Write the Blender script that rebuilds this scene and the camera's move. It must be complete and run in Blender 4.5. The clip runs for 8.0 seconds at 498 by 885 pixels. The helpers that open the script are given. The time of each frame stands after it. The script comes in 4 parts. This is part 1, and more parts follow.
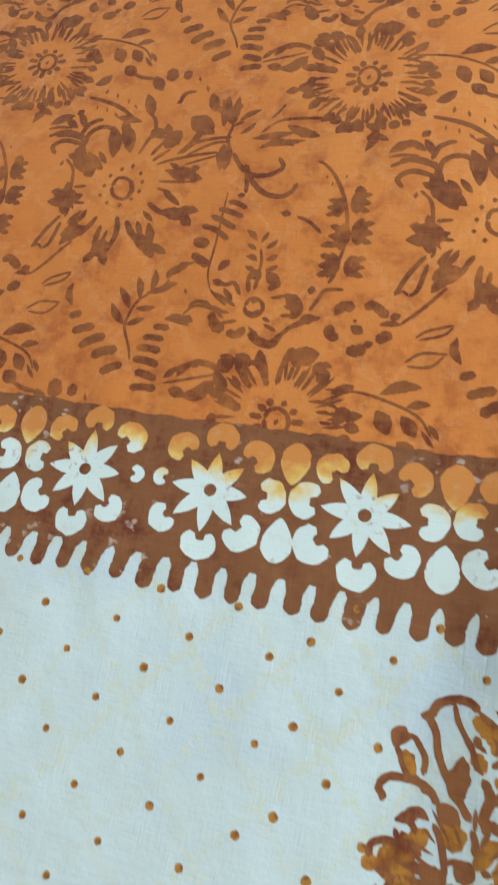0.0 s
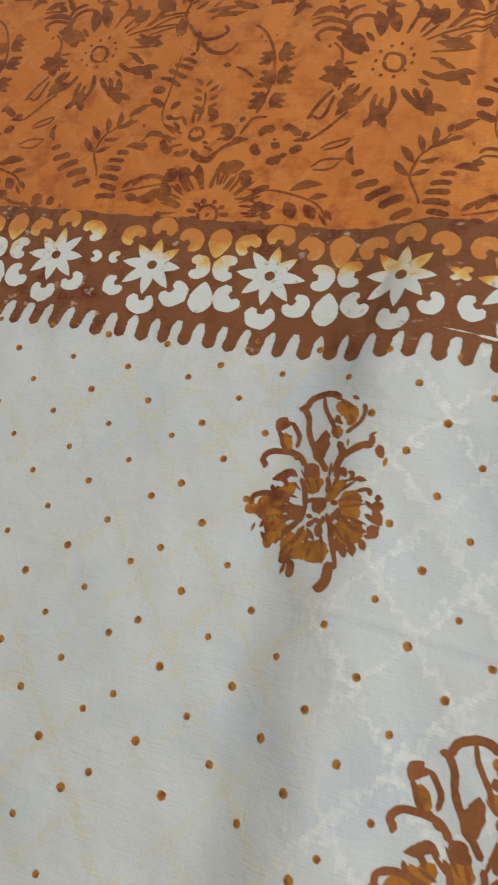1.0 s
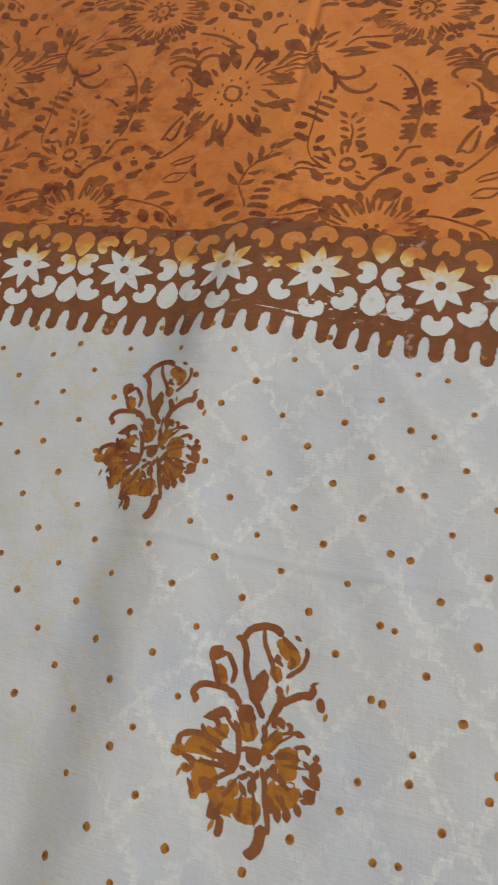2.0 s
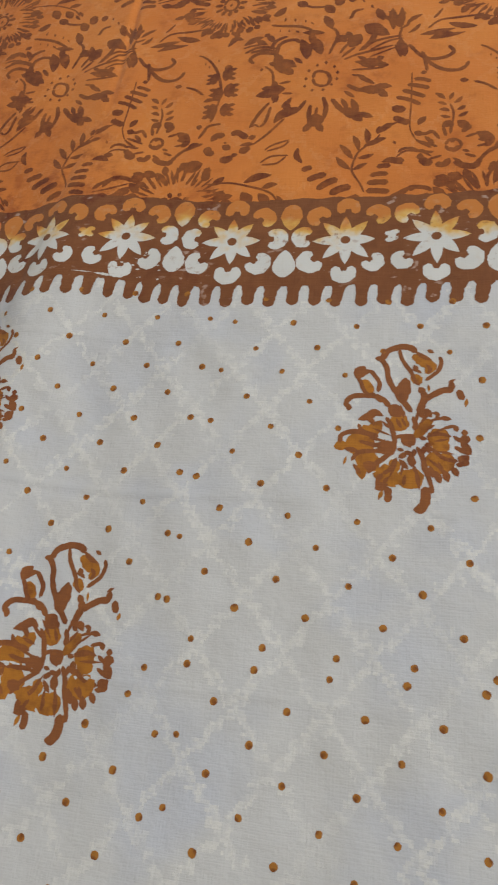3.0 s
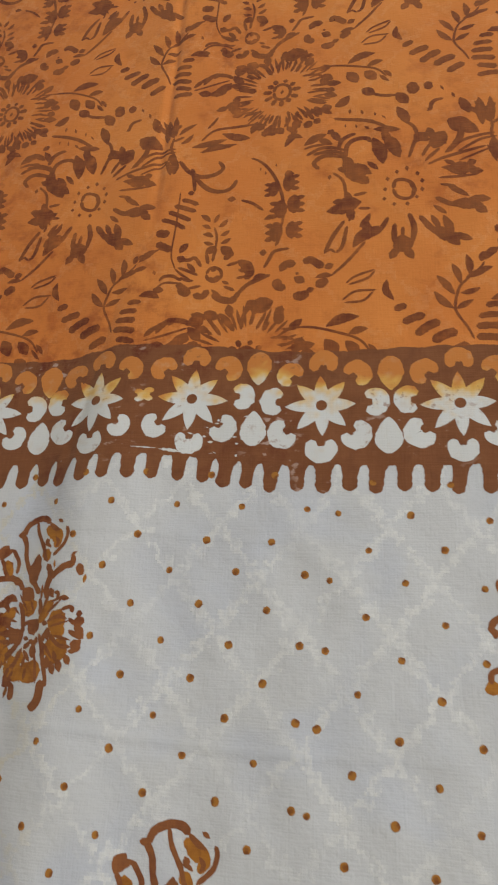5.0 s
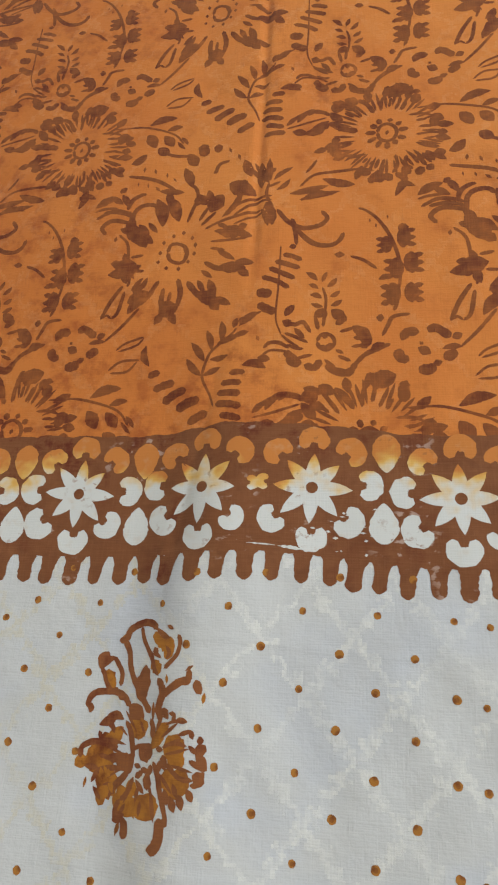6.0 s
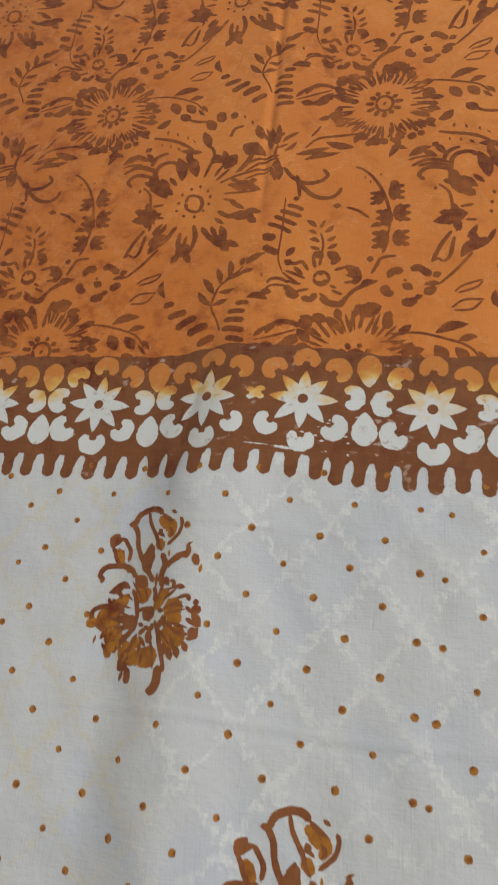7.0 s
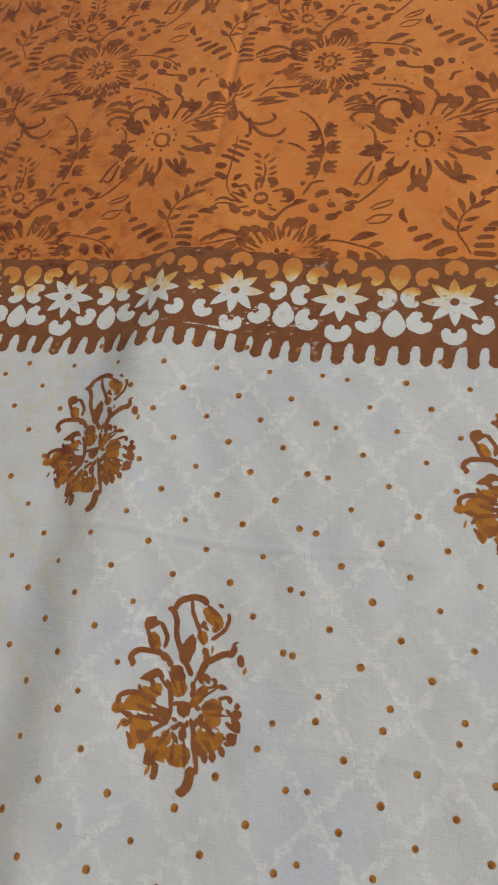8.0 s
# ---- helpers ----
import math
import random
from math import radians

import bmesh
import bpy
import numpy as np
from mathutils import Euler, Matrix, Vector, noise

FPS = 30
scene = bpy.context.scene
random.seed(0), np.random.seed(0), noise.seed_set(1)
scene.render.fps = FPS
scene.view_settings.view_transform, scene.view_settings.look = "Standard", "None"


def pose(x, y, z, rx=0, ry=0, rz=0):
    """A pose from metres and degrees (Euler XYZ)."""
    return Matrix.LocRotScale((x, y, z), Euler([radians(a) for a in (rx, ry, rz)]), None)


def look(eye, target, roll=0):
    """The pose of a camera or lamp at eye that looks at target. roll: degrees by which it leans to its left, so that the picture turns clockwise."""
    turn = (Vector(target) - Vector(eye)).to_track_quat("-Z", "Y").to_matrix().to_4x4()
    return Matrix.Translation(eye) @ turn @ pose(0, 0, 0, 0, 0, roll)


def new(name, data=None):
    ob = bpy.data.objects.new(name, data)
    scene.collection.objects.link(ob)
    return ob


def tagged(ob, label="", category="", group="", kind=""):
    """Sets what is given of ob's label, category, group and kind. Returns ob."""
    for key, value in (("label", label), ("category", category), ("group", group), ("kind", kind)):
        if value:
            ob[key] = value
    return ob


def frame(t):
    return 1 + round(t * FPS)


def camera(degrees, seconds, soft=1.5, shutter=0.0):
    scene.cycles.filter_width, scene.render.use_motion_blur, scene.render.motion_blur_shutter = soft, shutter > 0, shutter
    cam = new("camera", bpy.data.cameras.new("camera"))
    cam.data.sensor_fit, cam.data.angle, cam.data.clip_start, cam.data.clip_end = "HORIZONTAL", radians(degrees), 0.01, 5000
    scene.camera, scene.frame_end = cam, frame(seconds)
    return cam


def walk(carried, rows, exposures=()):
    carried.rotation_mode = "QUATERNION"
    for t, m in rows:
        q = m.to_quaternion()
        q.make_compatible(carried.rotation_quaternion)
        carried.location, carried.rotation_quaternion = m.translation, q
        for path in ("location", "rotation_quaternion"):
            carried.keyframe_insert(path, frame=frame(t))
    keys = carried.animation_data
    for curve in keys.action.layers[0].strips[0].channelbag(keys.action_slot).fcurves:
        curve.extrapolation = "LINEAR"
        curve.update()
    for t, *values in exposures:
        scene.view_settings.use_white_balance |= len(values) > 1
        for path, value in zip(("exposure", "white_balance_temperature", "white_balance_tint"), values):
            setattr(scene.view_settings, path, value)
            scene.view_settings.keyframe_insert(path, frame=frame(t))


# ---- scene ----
cam = camera(42.0, 8.0, soft=2.0, shutter=0.2)
PATH = [
    (0, (0.069, -0.005, 0.236), (-0.421, 0.548, -1.623), -31.5),
    (0.5, (0.105, -0.068, 0.242), (-0.419, 0.483, -1.608), -32.7),
    (1, (0.143, -0.117, 0.248), (-0.424, 0.464, -1.579), -32.6),
    (1.2, (0.165, -0.123, 0.255), (-0.417, 0.468, -1.565), -32.8),
    (2.3, (0.244, -0.164, 0.272), (-0.223, 0.557, -1.534), -25.3),
    (2.5, (0.266, -0.172, 0.271), (-0.194, 0.565, -1.53), -25.4),
    (3, (0.308, -0.188, 0.27), (-0.111, 0.57, -1.533), -24.6),
    (3.5, (0.327, -0.187, 0.271), (-0.075, 0.579, -1.533), -24.8),
    (4, (0.307, -0.161, 0.275), (-0.114, 0.594, -1.529), -26.2),
    (4.5, (0.275, -0.118, 0.274), (-0.117, 0.622, -1.542), -26.0),
    (5, (0.247, -0.081, 0.268), (-0.14, 0.638, -1.558), -27.2),
    (5.2, (0.232, -0.068, 0.265), (-0.145, 0.636, -1.568), -27.1),
    (6.3, (0.183, -0.03, 0.265), (-0.19, 0.668, -1.572), -26.7),
    (6.5, (0.184, -0.039, 0.267), (-0.191, 0.663, -1.568), -26.3),
    (7, (0.201, -0.091, 0.282), (-0.207, 0.646, -1.532), -25.5),
    (7.5, (0.23, -0.143, 0.291), (-0.217, 0.607, -1.508), -25.8),
    (8, (0.258, -0.177, 0.297), (-0.19, 0.603, -1.49), -23.8),
]
# seconds, stops, kelvin, tint: the phone's exposure settles after the first second
EXPOSURES = [(0.0, 0.48, 5600, -9.0), (0.5, 0.25, 6300, -4.0), (1.0, 0.0, 6700, 5.0), (1.6, -0.16, 6700, 10.0), (3.5, -0.20, 6750, 10.0), (4.5, -0.08, 6750, 10.0), (5.0, -0.22, 6750, 10.0),
             (6.5, 0.11, 6500, 6.0), (7.0, -0.14, 6600, 9.0), (7.5, -0.20, 6700, 10.0), (8.0, -0.22, 6750, 10.0)]
walk(cam, [(t, look(eye, target, roll)) for t, eye, target, roll in PATH], EXPOSURES)

# ---- light: an assumed daylit room with one wide window, both unseen ----
ROOM = (-1.5, 1.7, -1.4, 1.8, 2.5)  # x0, x1, y0, y1, height
WINDOW = (-0.35, 1.25, 0.75, 2.05)  # y0, y1, sill, head, in the east wall
FLOOR_Z = -0.0115
world = bpy.data.worlds.new("sky")
scene.world = world
world.use_nodes = True
sky = world.node_tree.nodes.new("ShaderNodeTexSky")
sky.sky_type, sky.sun_disc = "NISHITA", False
sky.sun_elevation, sky.sun_rotation = radians(50), radians(200)
world.node_tree.nodes["Background"].inputs[1].default_value = 0.1
world.node_tree.links.new(sky.outputs[0], world.node_tree.nodes["Background"].inputs[0])

# area lamp in the unseen window, added to light the cloth from the right
lamp_data = bpy.data.lights.new("unseen_window_light", "AREA")
lamp_data.shape, lamp_data.size, lamp_data.size_y = "RECTANGLE", WINDOW[1] - WINDOW[0] - 0.1, WINDOW[3] - WINDOW[2] - 0.1
lamp_data.energy, lamp_data.color = 46.0, (0.96, 0.985, 1.0)
unseen_window_light = new("unseen_window_light", lamp_data)
middle = Vector((ROOM[1] - 0.01, (WINDOW[0] + WINDOW[1]) / 2, (WINDOW[2] + WINDOW[3]) / 2))
unseen_window_light.matrix_world = look(middle, middle - Vector((1, 0, 0)))


# ---- materials ----
class Nodes:
    """A short way to write node materials."""

    def __init__(self, name):
        self.mat = bpy.data.materials.new(name)
        self.mat.use_nodes = True
        self.tree = self.mat.node_tree
        self.shader = self.tree.nodes["Principled BSDF"]

    def put(self, socket, value):
        if isinstance(value, (int, float)):
            socket.default_value = value
        elif isinstance(value, tuple):
            socket.default_value = (*value, 1.0) if len(value) == 3 and socket.type == "RGBA" else value
        else:
            self.tree.links.new(value, socket)

    def uv(self, sx=1.0, sy=1.0, turn=0.0):
        n = self.tree.nodes.new("ShaderNodeUVMap")
        n.uv_map = "cloth"
        m = self.tree.nodes.new("ShaderNodeMapping")
        self.put(m.inputs[0], n.outputs[0])
        m.inputs["Scale"].default_value = (sx, sy, 1.0)
        m.inputs["Rotation"].default_value = (0.0, 0.0, radians(turn))
        return m.outputs[0]

    def noise(self, vector, scale, detail=3.0, rough=0.5, twist=0.0):
        n = self.tree.nodes.new("ShaderNodeTexNoise")
        self.put(n.inputs["Vector"], vector)
        n.inputs["Scale"].default_value, n.inputs["Detail"].default_value = scale, detail
        n.inputs["Roughness"].default_value, n.inputs["Distortion"].default_value = rough, twist
        return n.outputs["Fac"]

    def math(self, op, a, b=0.0, c=0.0):
        n = self.tree.nodes.new("ShaderNodeMath")
        n.operation = op
        for socket, value in zip(n.inputs, (a, b, c)):
            self.put(socket, value)
        return n.outputs[0]

    def span(self, value, lo, hi, out_lo=0.0, out_hi=1.0):
        n = self.tree.nodes.new("ShaderNodeMapRange")
        n.interpolation_type = "SMOOTHSTEP"
        for socket, v in zip(n.inputs, (value, lo, hi, out_lo, out_hi)):
            self.put(socket, v)
        return n.outputs[0]

    def mix(self, fac, a, b):
        n = self.tree.nodes.new("ShaderNodeMix")
        n.data_type = "RGBA"
        self.put(n.inputs[0], fac)
        self.put(n.inputs[6], a)
        self.put(n.inputs[7], b)
        return n.outputs[2]

    def split(self, vector):
        n = self.tree.nodes.new("ShaderNodeSeparateXYZ")
        self.put(n.inputs[0], vector)
        return n.outputs[0], n.outputs[1]

    def chance(self):
        return self.tree.nodes.new("ShaderNodeObjectInfo").outputs["Random"]

    def finish(self, color, rough, height=None, depth=0.0003, strength=0.5, sheen=0.0):
        self.put(self.shader.inputs["Base Color"], color)
        self.put(self.shader.inputs["Roughness"], rough)
        self.put(self.shader.inputs["Specular IOR Level"], 0.25)
        self.put(self.shader.inputs["Sheen Weight"], sheen)
        if height is not None:
            b = self.tree.nodes.new("ShaderNodeBump")
            b.inputs["Strength"].default_value, b.inputs["Distance"].default_value = strength, depth
            self.put(b.inputs["Height"], height)
            self.put(self.shader.inputs["Normal"], b.outputs[0])
        return self.mat


WHITE, CREAM, BLUED = (0.580, 0.590, 0.602), (0.73, 0.73, 0.705), (0.48, 0.52, 0.62)
ORANGE, RUST, AMBER = (0.60, 0.189, 0.039), (0.31, 0.060, 0.011), (0.65, 0.226, 0.049)
UMBER, OCHRE = (0.13, 0.042, 0.017), (0.42, 0.165, 0.022)


def weave(n):
    """Slubs of warp and weft, as one height."""
    warp = n.noise(n.uv(1.0, 0.06), 1400.0, 2.0)
    weft = n.noise(n.uv(0.06, 1.0), 1400.0, 2.0)
    return n.math("ADD", warp, weft)


def dye_run(n, flat):
    """Maroon dye that ran in speckles, thickest towards one end of the cloth and along the border."""
    u, v = n.split(flat)
    broad = n.math("ADD", n.noise(flat, 8.0, 3.0), n.span(u, 0.20, -0.02, 0.0, 0.20))
    broad = n.math("ADD", broad, n.span(n.math("ABSOLUTE", n.math("SUBTRACT", v, 0.076)), 0.030, 0.0, 0.0, 0.16))
    across = n.math("ADD", n.math("SUBTRACT", u, 0.108), n.math("MULTIPLY", n.math("SUBTRACT", v, 0.05), -0.25))
    broad = n.math("ADD", broad, n.span(n.math("ABSOLUTE", across), 0.012, 0.0, 0.0, 0.16))
    return n.math("MULTIPLY", n.span(broad, 0.50, 0.72), n.span(n.noise(flat, 70.0, 5.0, 0.7), 0.46, 0.66))


def diamonds(n, flat):
    """Woven diamonds: two families of diagonal chains, built from short weft floats."""
    u, v = n.split(flat)
    u = n.math("MULTIPLY", n.math("FLOOR", n.math("MULTIPLY", u, 1 / 0.0009)), 0.0009)
    v = n.math("MULTIPLY", n.math("FLOOR", n.math("MULTIPLY", v, 1 / 0.0013)), 0.0013)
    cell = n.tree.nodes.new("ShaderNodeCombineXYZ")
    n.put(cell.inputs[0], u)
    n.put(cell.inputs[1], v)
    wob = n.math("MULTIPLY", n.math("SUBTRACT", n.noise(cell.outputs[0], 190.0, 1.0, 0.5), 0.5), 0.46)
    a, b = n.math("ADD", n.math("MULTIPLY", u, 1 / 0.036), 0.025), n.math("ADD", n.math("MULTIPLY", v, 1 / 0.0432), -0.145)
    chains = None
    for sign in ("ADD", "SUBTRACT"):
        p = n.math("ADD", n.math(sign, a, b), wob)
        d = n.math("ABSOLUTE", n.math("SUBTRACT", n.math("FRACT", n.math("ADD", p, 40.0)), 0.5))
        line = n.span(d, 0.082, 0.055)
        chains = line if chains is None else n.math("MAXIMUM", chains, line)
    pick = n.tree.nodes.new("ShaderNodeTexWhiteNoise")
    pick.noise_dimensions = "2D"
    n.put(pick.inputs["Vector"], cell.outputs[0])
    lumps = n.math("MULTIPLY", n.span(n.noise(cell.outputs[0], 260.0, 2.0, 0.6), 0.34, 0.60, 0.15, 1.0), n.span(pick.outputs["Value"], 0.0, 1.0, 0.7, 1.0))
    worn = n.span(n.noise(flat, 22.0, 2.0), 0.30, 0.62, 0.35, 1.0)
    return n.math("MULTIPLY", n.math("MULTIPLY", chains, lumps), worn)


def white_cotton():
    n = Nodes("white_cotton_jacquard")
    flat = n.uv()
    blot = n.span(n.noise(flat, 17.0, 3.0, 0.5, 0.4), 0.47, 0.70)
    grey = n.span(n.noise(flat, 55.0, 4.0), 0.35, 0.75)
    color = n.mix(n.math("MULTIPLY", blot, 0.55), WHITE, BLUED)
    color = n.mix(n.math("MULTIPLY", grey, 0.22), color, (0.46, 0.455, 0.44))
    soil = n.span(n.noise(flat, 9.0, 5.0, 0.6), 0.50, 0.72, 0.0, 0.30)
    color = n.mix(soil, color, (0.53, 0.52, 0.49))
    yellowed = n.span(n.math("ADD", n.split(flat)[0], n.math("MULTIPLY", n.noise(flat, 30.0, 2.0), 0.05)), 0.155, 0.120, 0.0, 0.65)
    chains = diamonds(n, flat)
    color = n.mix(n.math("MULTIPLY", chains, 0.76), color, n.mix(yellowed, CREAM, (0.52, 0.45, 0.28)))
    threads = weave(n)
    color = n.mix(n.span(threads, 0.8, 1.25, 0.0, 0.12), color, (0.48, 0.48, 0.50))
    height = n.math("ADD", threads, n.math("ADD", n.math("MULTIPLY", chains, 1.6), n.math("MULTIPLY", n.noise(flat, 90.0, 4.0, 0.6), 6.0)))
    return n.finish(color, n.span(chains, 0.0, 1.0, 0.82, 0.42), height, 0.00025, 0.6, 0.15)


def orange_cotton():
    n = Nodes("orange_dyed_cotton")
    flat = n.uv()
    color = n.mix(n.span(n.noise(flat, 14.0, 4.0), 0.35, 0.68), ORANGE, AMBER)
    color = n.mix(n.math("MULTIPLY", n.span(n.noise(flat, 42.0, 5.0, 0.65), 0.54, 0.76), 0.5), color, RUST)
    # darker orange away from the window: the light's falloff put into the colour
    light_falloff = n.math("ADD", n.split(flat)[0], n.math("MULTIPLY", n.noise(flat, 12.0, 3.0), 0.14))
    color = n.mix(n.span(light_falloff, 0.22, 0.02, 0.0, 0.42), color, (0.40, 0.105, 0.018))
    color = n.mix(n.math("MULTIPLY", dye_run(n, flat), 0.6), color, (0.26, 0.05, 0.011))
    threads, chains = weave(n), diamonds(n, flat)
    color = n.mix(n.span(threads, 0.8, 1.3, 0.0, 0.16), color, (0.42, 0.13, 0.025))
    color = n.mix(n.math("MULTIPLY", chains, 0.16), color, (0.74, 0.38, 0.16))
    rumple = n.math("MULTIPLY", n.noise(flat, 90.0, 4.0, 0.6), 5.0)
    return n.finish(color, n.span(chains, 0.0, 1.0, 0.8, 0.6), n.math("ADD", n.math("ADD", threads, chains), rumple), 0.00025, 0.6, 0.1)


def print_ink(name, dark, light, share=0.35, worn=0.0, maroon=0.0, blotch=False):
    n = Nodes(name)
    flat = n.uv()
    fade = n.span(n.noise(flat, 85.0, 4.0, 0.6), 0.48, 0.78, 0.0, share)
    fade = n.math("MULTIPLY", fade, n.span(n.chance(), 0.0, 1.0, 0.5, 1.1))
    color = n.mix(fade, dark, light)
    color = n.mix(n.span(n.noise(flat, 150.0, 3.0), 0.48, 0.72, 0.0, 0.42), color, UMBER)
    color = n.mix(n.math("MULTIPLY", dye_run(n, flat), 0.85), color, (0.11, 0.015, 0.006))
    if maroon:
        thick = n.math("MULTIPLY", n.span(n.noise(flat, 38.0, 3.0, 0.6), 0.46, 0.60), n.span(n.noise(flat, 190.0, 3.0, 0.6), 0.38, 0.60, 0.35, 1.0))
        color = n.mix(n.math("MULTIPLY", thick, maroon), color, (0.115, 0.022, 0.010))
    if blotch:
        color = n.mix(n.span(n.noise(flat, 130.0, 3.0, 0.55), 0.52, 0.66, 0.0, 0.55), color, (0.20, 0.065, 0.018))
    if worn:
        bare = n.math("MULTIPLY", n.span(n.noise(flat, 26.0, 2.0), 0.52, 0.62), n.span(n.noise(n.uv(0.7, 1.0), 240.0, 3.0), 0.59, 0.66))
        color = n.mix(n.math("MULTIPLY", bare, worn), color, (0.58, 0.44, 0.38))
    threads = weave(n)
    color = n.mix(n.span(threads, 0.95, 1.3, 0.0, 0.25), color, light)
    return n.finish(color, 0.82, threads, 0.00025, 0.5, 0.08)


def resist_white():
    """Cloth left undyed in the band, with the orange dye run into its upper edge."""
    n = Nodes("undyed_cotton_with_orange_bleed")
    flat = n.uv()
    u, v = n.split(flat)
    level = n.math("ADD", v, n.math("MULTIPLY", u, 0.018))
    level = n.math("ADD", level, n.math("MULTIPLY", n.math("SUBTRACT", n.noise(flat, 24.0, 4.0, 0.65), 0.5), 0.062))
    color = n.mix(n.span(level, 0.046, 0.055), (0.62, 0.63, 0.625), (0.68, 0.43, 0.11))
    color = n.mix(n.span(level, 0.051, 0.061), color, (0.54, 0.195, 0.045))
    color = n.mix(n.span(n.noise(flat, 180.0, 3.0), 0.52, 0.8, 0.0, 0.3), color, (0.55, 0.40, 0.26))
    crack = n.math("MULTIPLY", n.span(n.noise(flat, 34.0, 2.0), 0.50, 0.62), n.span(n.noise(flat, 300.0, 3.0, 0.6), 0.57, 0.66))
    color = n.mix(n.math("MULTIPLY", crack, 0.6), color, (0.25, 0.10, 0.04))
    return n.finish(color, 0.82, weave(n), 0.00025, 0.5, 0.1)


def plain(name, color, rough, scale=6.0):
    n = Nodes(name)
    co = n.tree.nodes.new("ShaderNodeTexCoord").outputs["Object"]
    grain = n.noise(co, scale, 5.0)
    darker = tuple(c * 0.8 for c in color)
    return n.finish(n.mix(grain, darker, color), rough, n.noise(co, scale * 30, 3.0), 0.001, 0.2)


MAT_WHITE, MAT_ORANGE, MAT_RESIST = white_cotton(), orange_cotton(), resist_white()
MAT_SPRIG = print_ink("brown_sprig_print", (0.24, 0.085, 0.03), (0.38, 0.135, 0.03), 0.6)
MAT_INK = print_ink("brown_field_print", (0.235, 0.073, 0.020), (0.45, 0.135, 0.027), 0.75, maroon=0.7)
MAT_BAND = print_ink("brown_band_print", (0.195, 0.070, 0.026), (0.28, 0.118, 0.05), 0.5, 0.6)
MAT_OCHRE = print_ink("ochre_print", OCHRE, (0.22, 0.075, 0.02), 0.9, blotch=True)
MAT_DOT = print_ink("rust_dot_print", (0.37, 0.155, 0.028), (0.46, 0.22, 0.05), 0.6)
MAT_CORE = print_ink("dark_dot_core", (0.26, 0.095, 0.02), (0.38, 0.155, 0.035), 0.5)
MAT_WALL = plain("cream_wall_paint", (0.72, 0.69, 0.64), 0.7)
MAT_FLOOR = plain("grey_floor", (0.50, 0.48, 0.46), 0.5)

# ---- how the cloth lies ----
CX0, CX1, CY0, CY1, SEAM = -0.36, 0.54, -0.40, 0.50, 0.036
WAVES = [(random.uniform(14, 45), random.uniform(0, math.tau), random.uniform(0, math.tau), random.uniform(0.3, 1.0)) for _ in range(14)]
RIPPLES = [(random.uniform(110, 260), random.uniform(0, math.tau), random.uniform(0, math.tau), random.uniform(0.3, 1.0)) for _ in range(16)]


def smooth(x):
    x = np.clip(x, 0.0, 1.0)
    return x * x * (3 - 2 * x)


def drape(x, y):
    """The cloth's height in metres over the point (x, y)."""
    x, y = np.asarray(x, float), np.asarray(y, float)
    z = np.zeros_like(x)
    for k, way, phase, share in WAVES:
        z += 0.00055 * share * np.sin(k * (x * np.cos(way) + y * np.sin(way)) + phase)
    for k, way, phase, share in RIPPLES:
        z += 0.00011 * share * np.sin(k * (x * np.cos(way) + y * np.sin(way)) + phase)
    # the long soft fold, high on its right side and hollow on its left
    s = x - 0.120 - 0.010 * smooth((y + 0.02) / 0.10)
    rise = np.where(s > 0, np.exp(-((s / 0.032) ** 2)), 1 - 1.5 * smooth(-s / 0.040))
    rise = np.where(s < -0.040, -0.5 * np.exp(-(((s + 0.040) / 0.044) ** 2)), rise)
    z += rise * (0.0018 + 0.0044 * smooth((0.13 - y) / 0.12) + 0.0004 * smooth((-0.03 - y) / 0.15))
    # a sharp crease in the orange field
    z -= 0.0019 * np.exp(-(((x - 0.1305) / 0.0026) ** 2)) * smooth((y - 0.13) / 0.08)
    # a pinched line where the fold crosses the border
    z -= 0.0009 * np.exp(-(((x - 0.107 - 0.15 * (y - 0.04)) / 0.0034) ** 2)) * smooth((y + 0.01) / 0.03) * smooth((0.13 - y) / 0.03)
    # flat creases from folding, one hand apart
    for base, deep in ((-0.0150, 0.00020), (-0.0970, 0.00042), (-0.1783, 0.00026), (-0.2610, 0.00026)):
        d = y - base + 0.0205 * x + 0.0012 * np.sin(x * 40)
        z += deep * (0.55 + 0.45 * np.sin(x * 23 + base * 90)) * (np.exp(-((d / 0.0016) ** 2)) - 0.7 * np.exp(-(((d + 0.0034) / 0.0022) ** 2)))
    # towards its outer edge the cloth sinks to the floor
    rim = np.minimum(np.minimum(x - CX0, CX1 - x), np.minimum(y - CY0, CY1 - y))
    return FLOOR_Z + 0.001 + (z - FLOOR_Z - 0.001) * smooth(rim / 0.06)


def link_mesh(name, verts, faces, mats, parent=None, uvs=None, indices=None):
    me = bpy.data.meshes.new(name)
    me.from_pydata(verts, [], faces)
    layer = me.uv_layers.new(name="cloth")
    flat = np.asarray(uvs if uvs is not None else [v[:2] for v in verts], float)
    corner = np.empty(len(me.loops), int)
    me.loops.foreach_get("vertex_index", corner)
    layer.data.foreach_set("uv", flat[corner].ravel())
    for m in mats:
        me.materials.append(m)
    if indices is not None:
        me.polygons.foreach_set("material_index", indices)
    me.polygons.foreach_set("use_smooth", [True] * len(me.polygons))
    me.update()
    ob = new(name, me)
    ob.parent = parent
    return ob


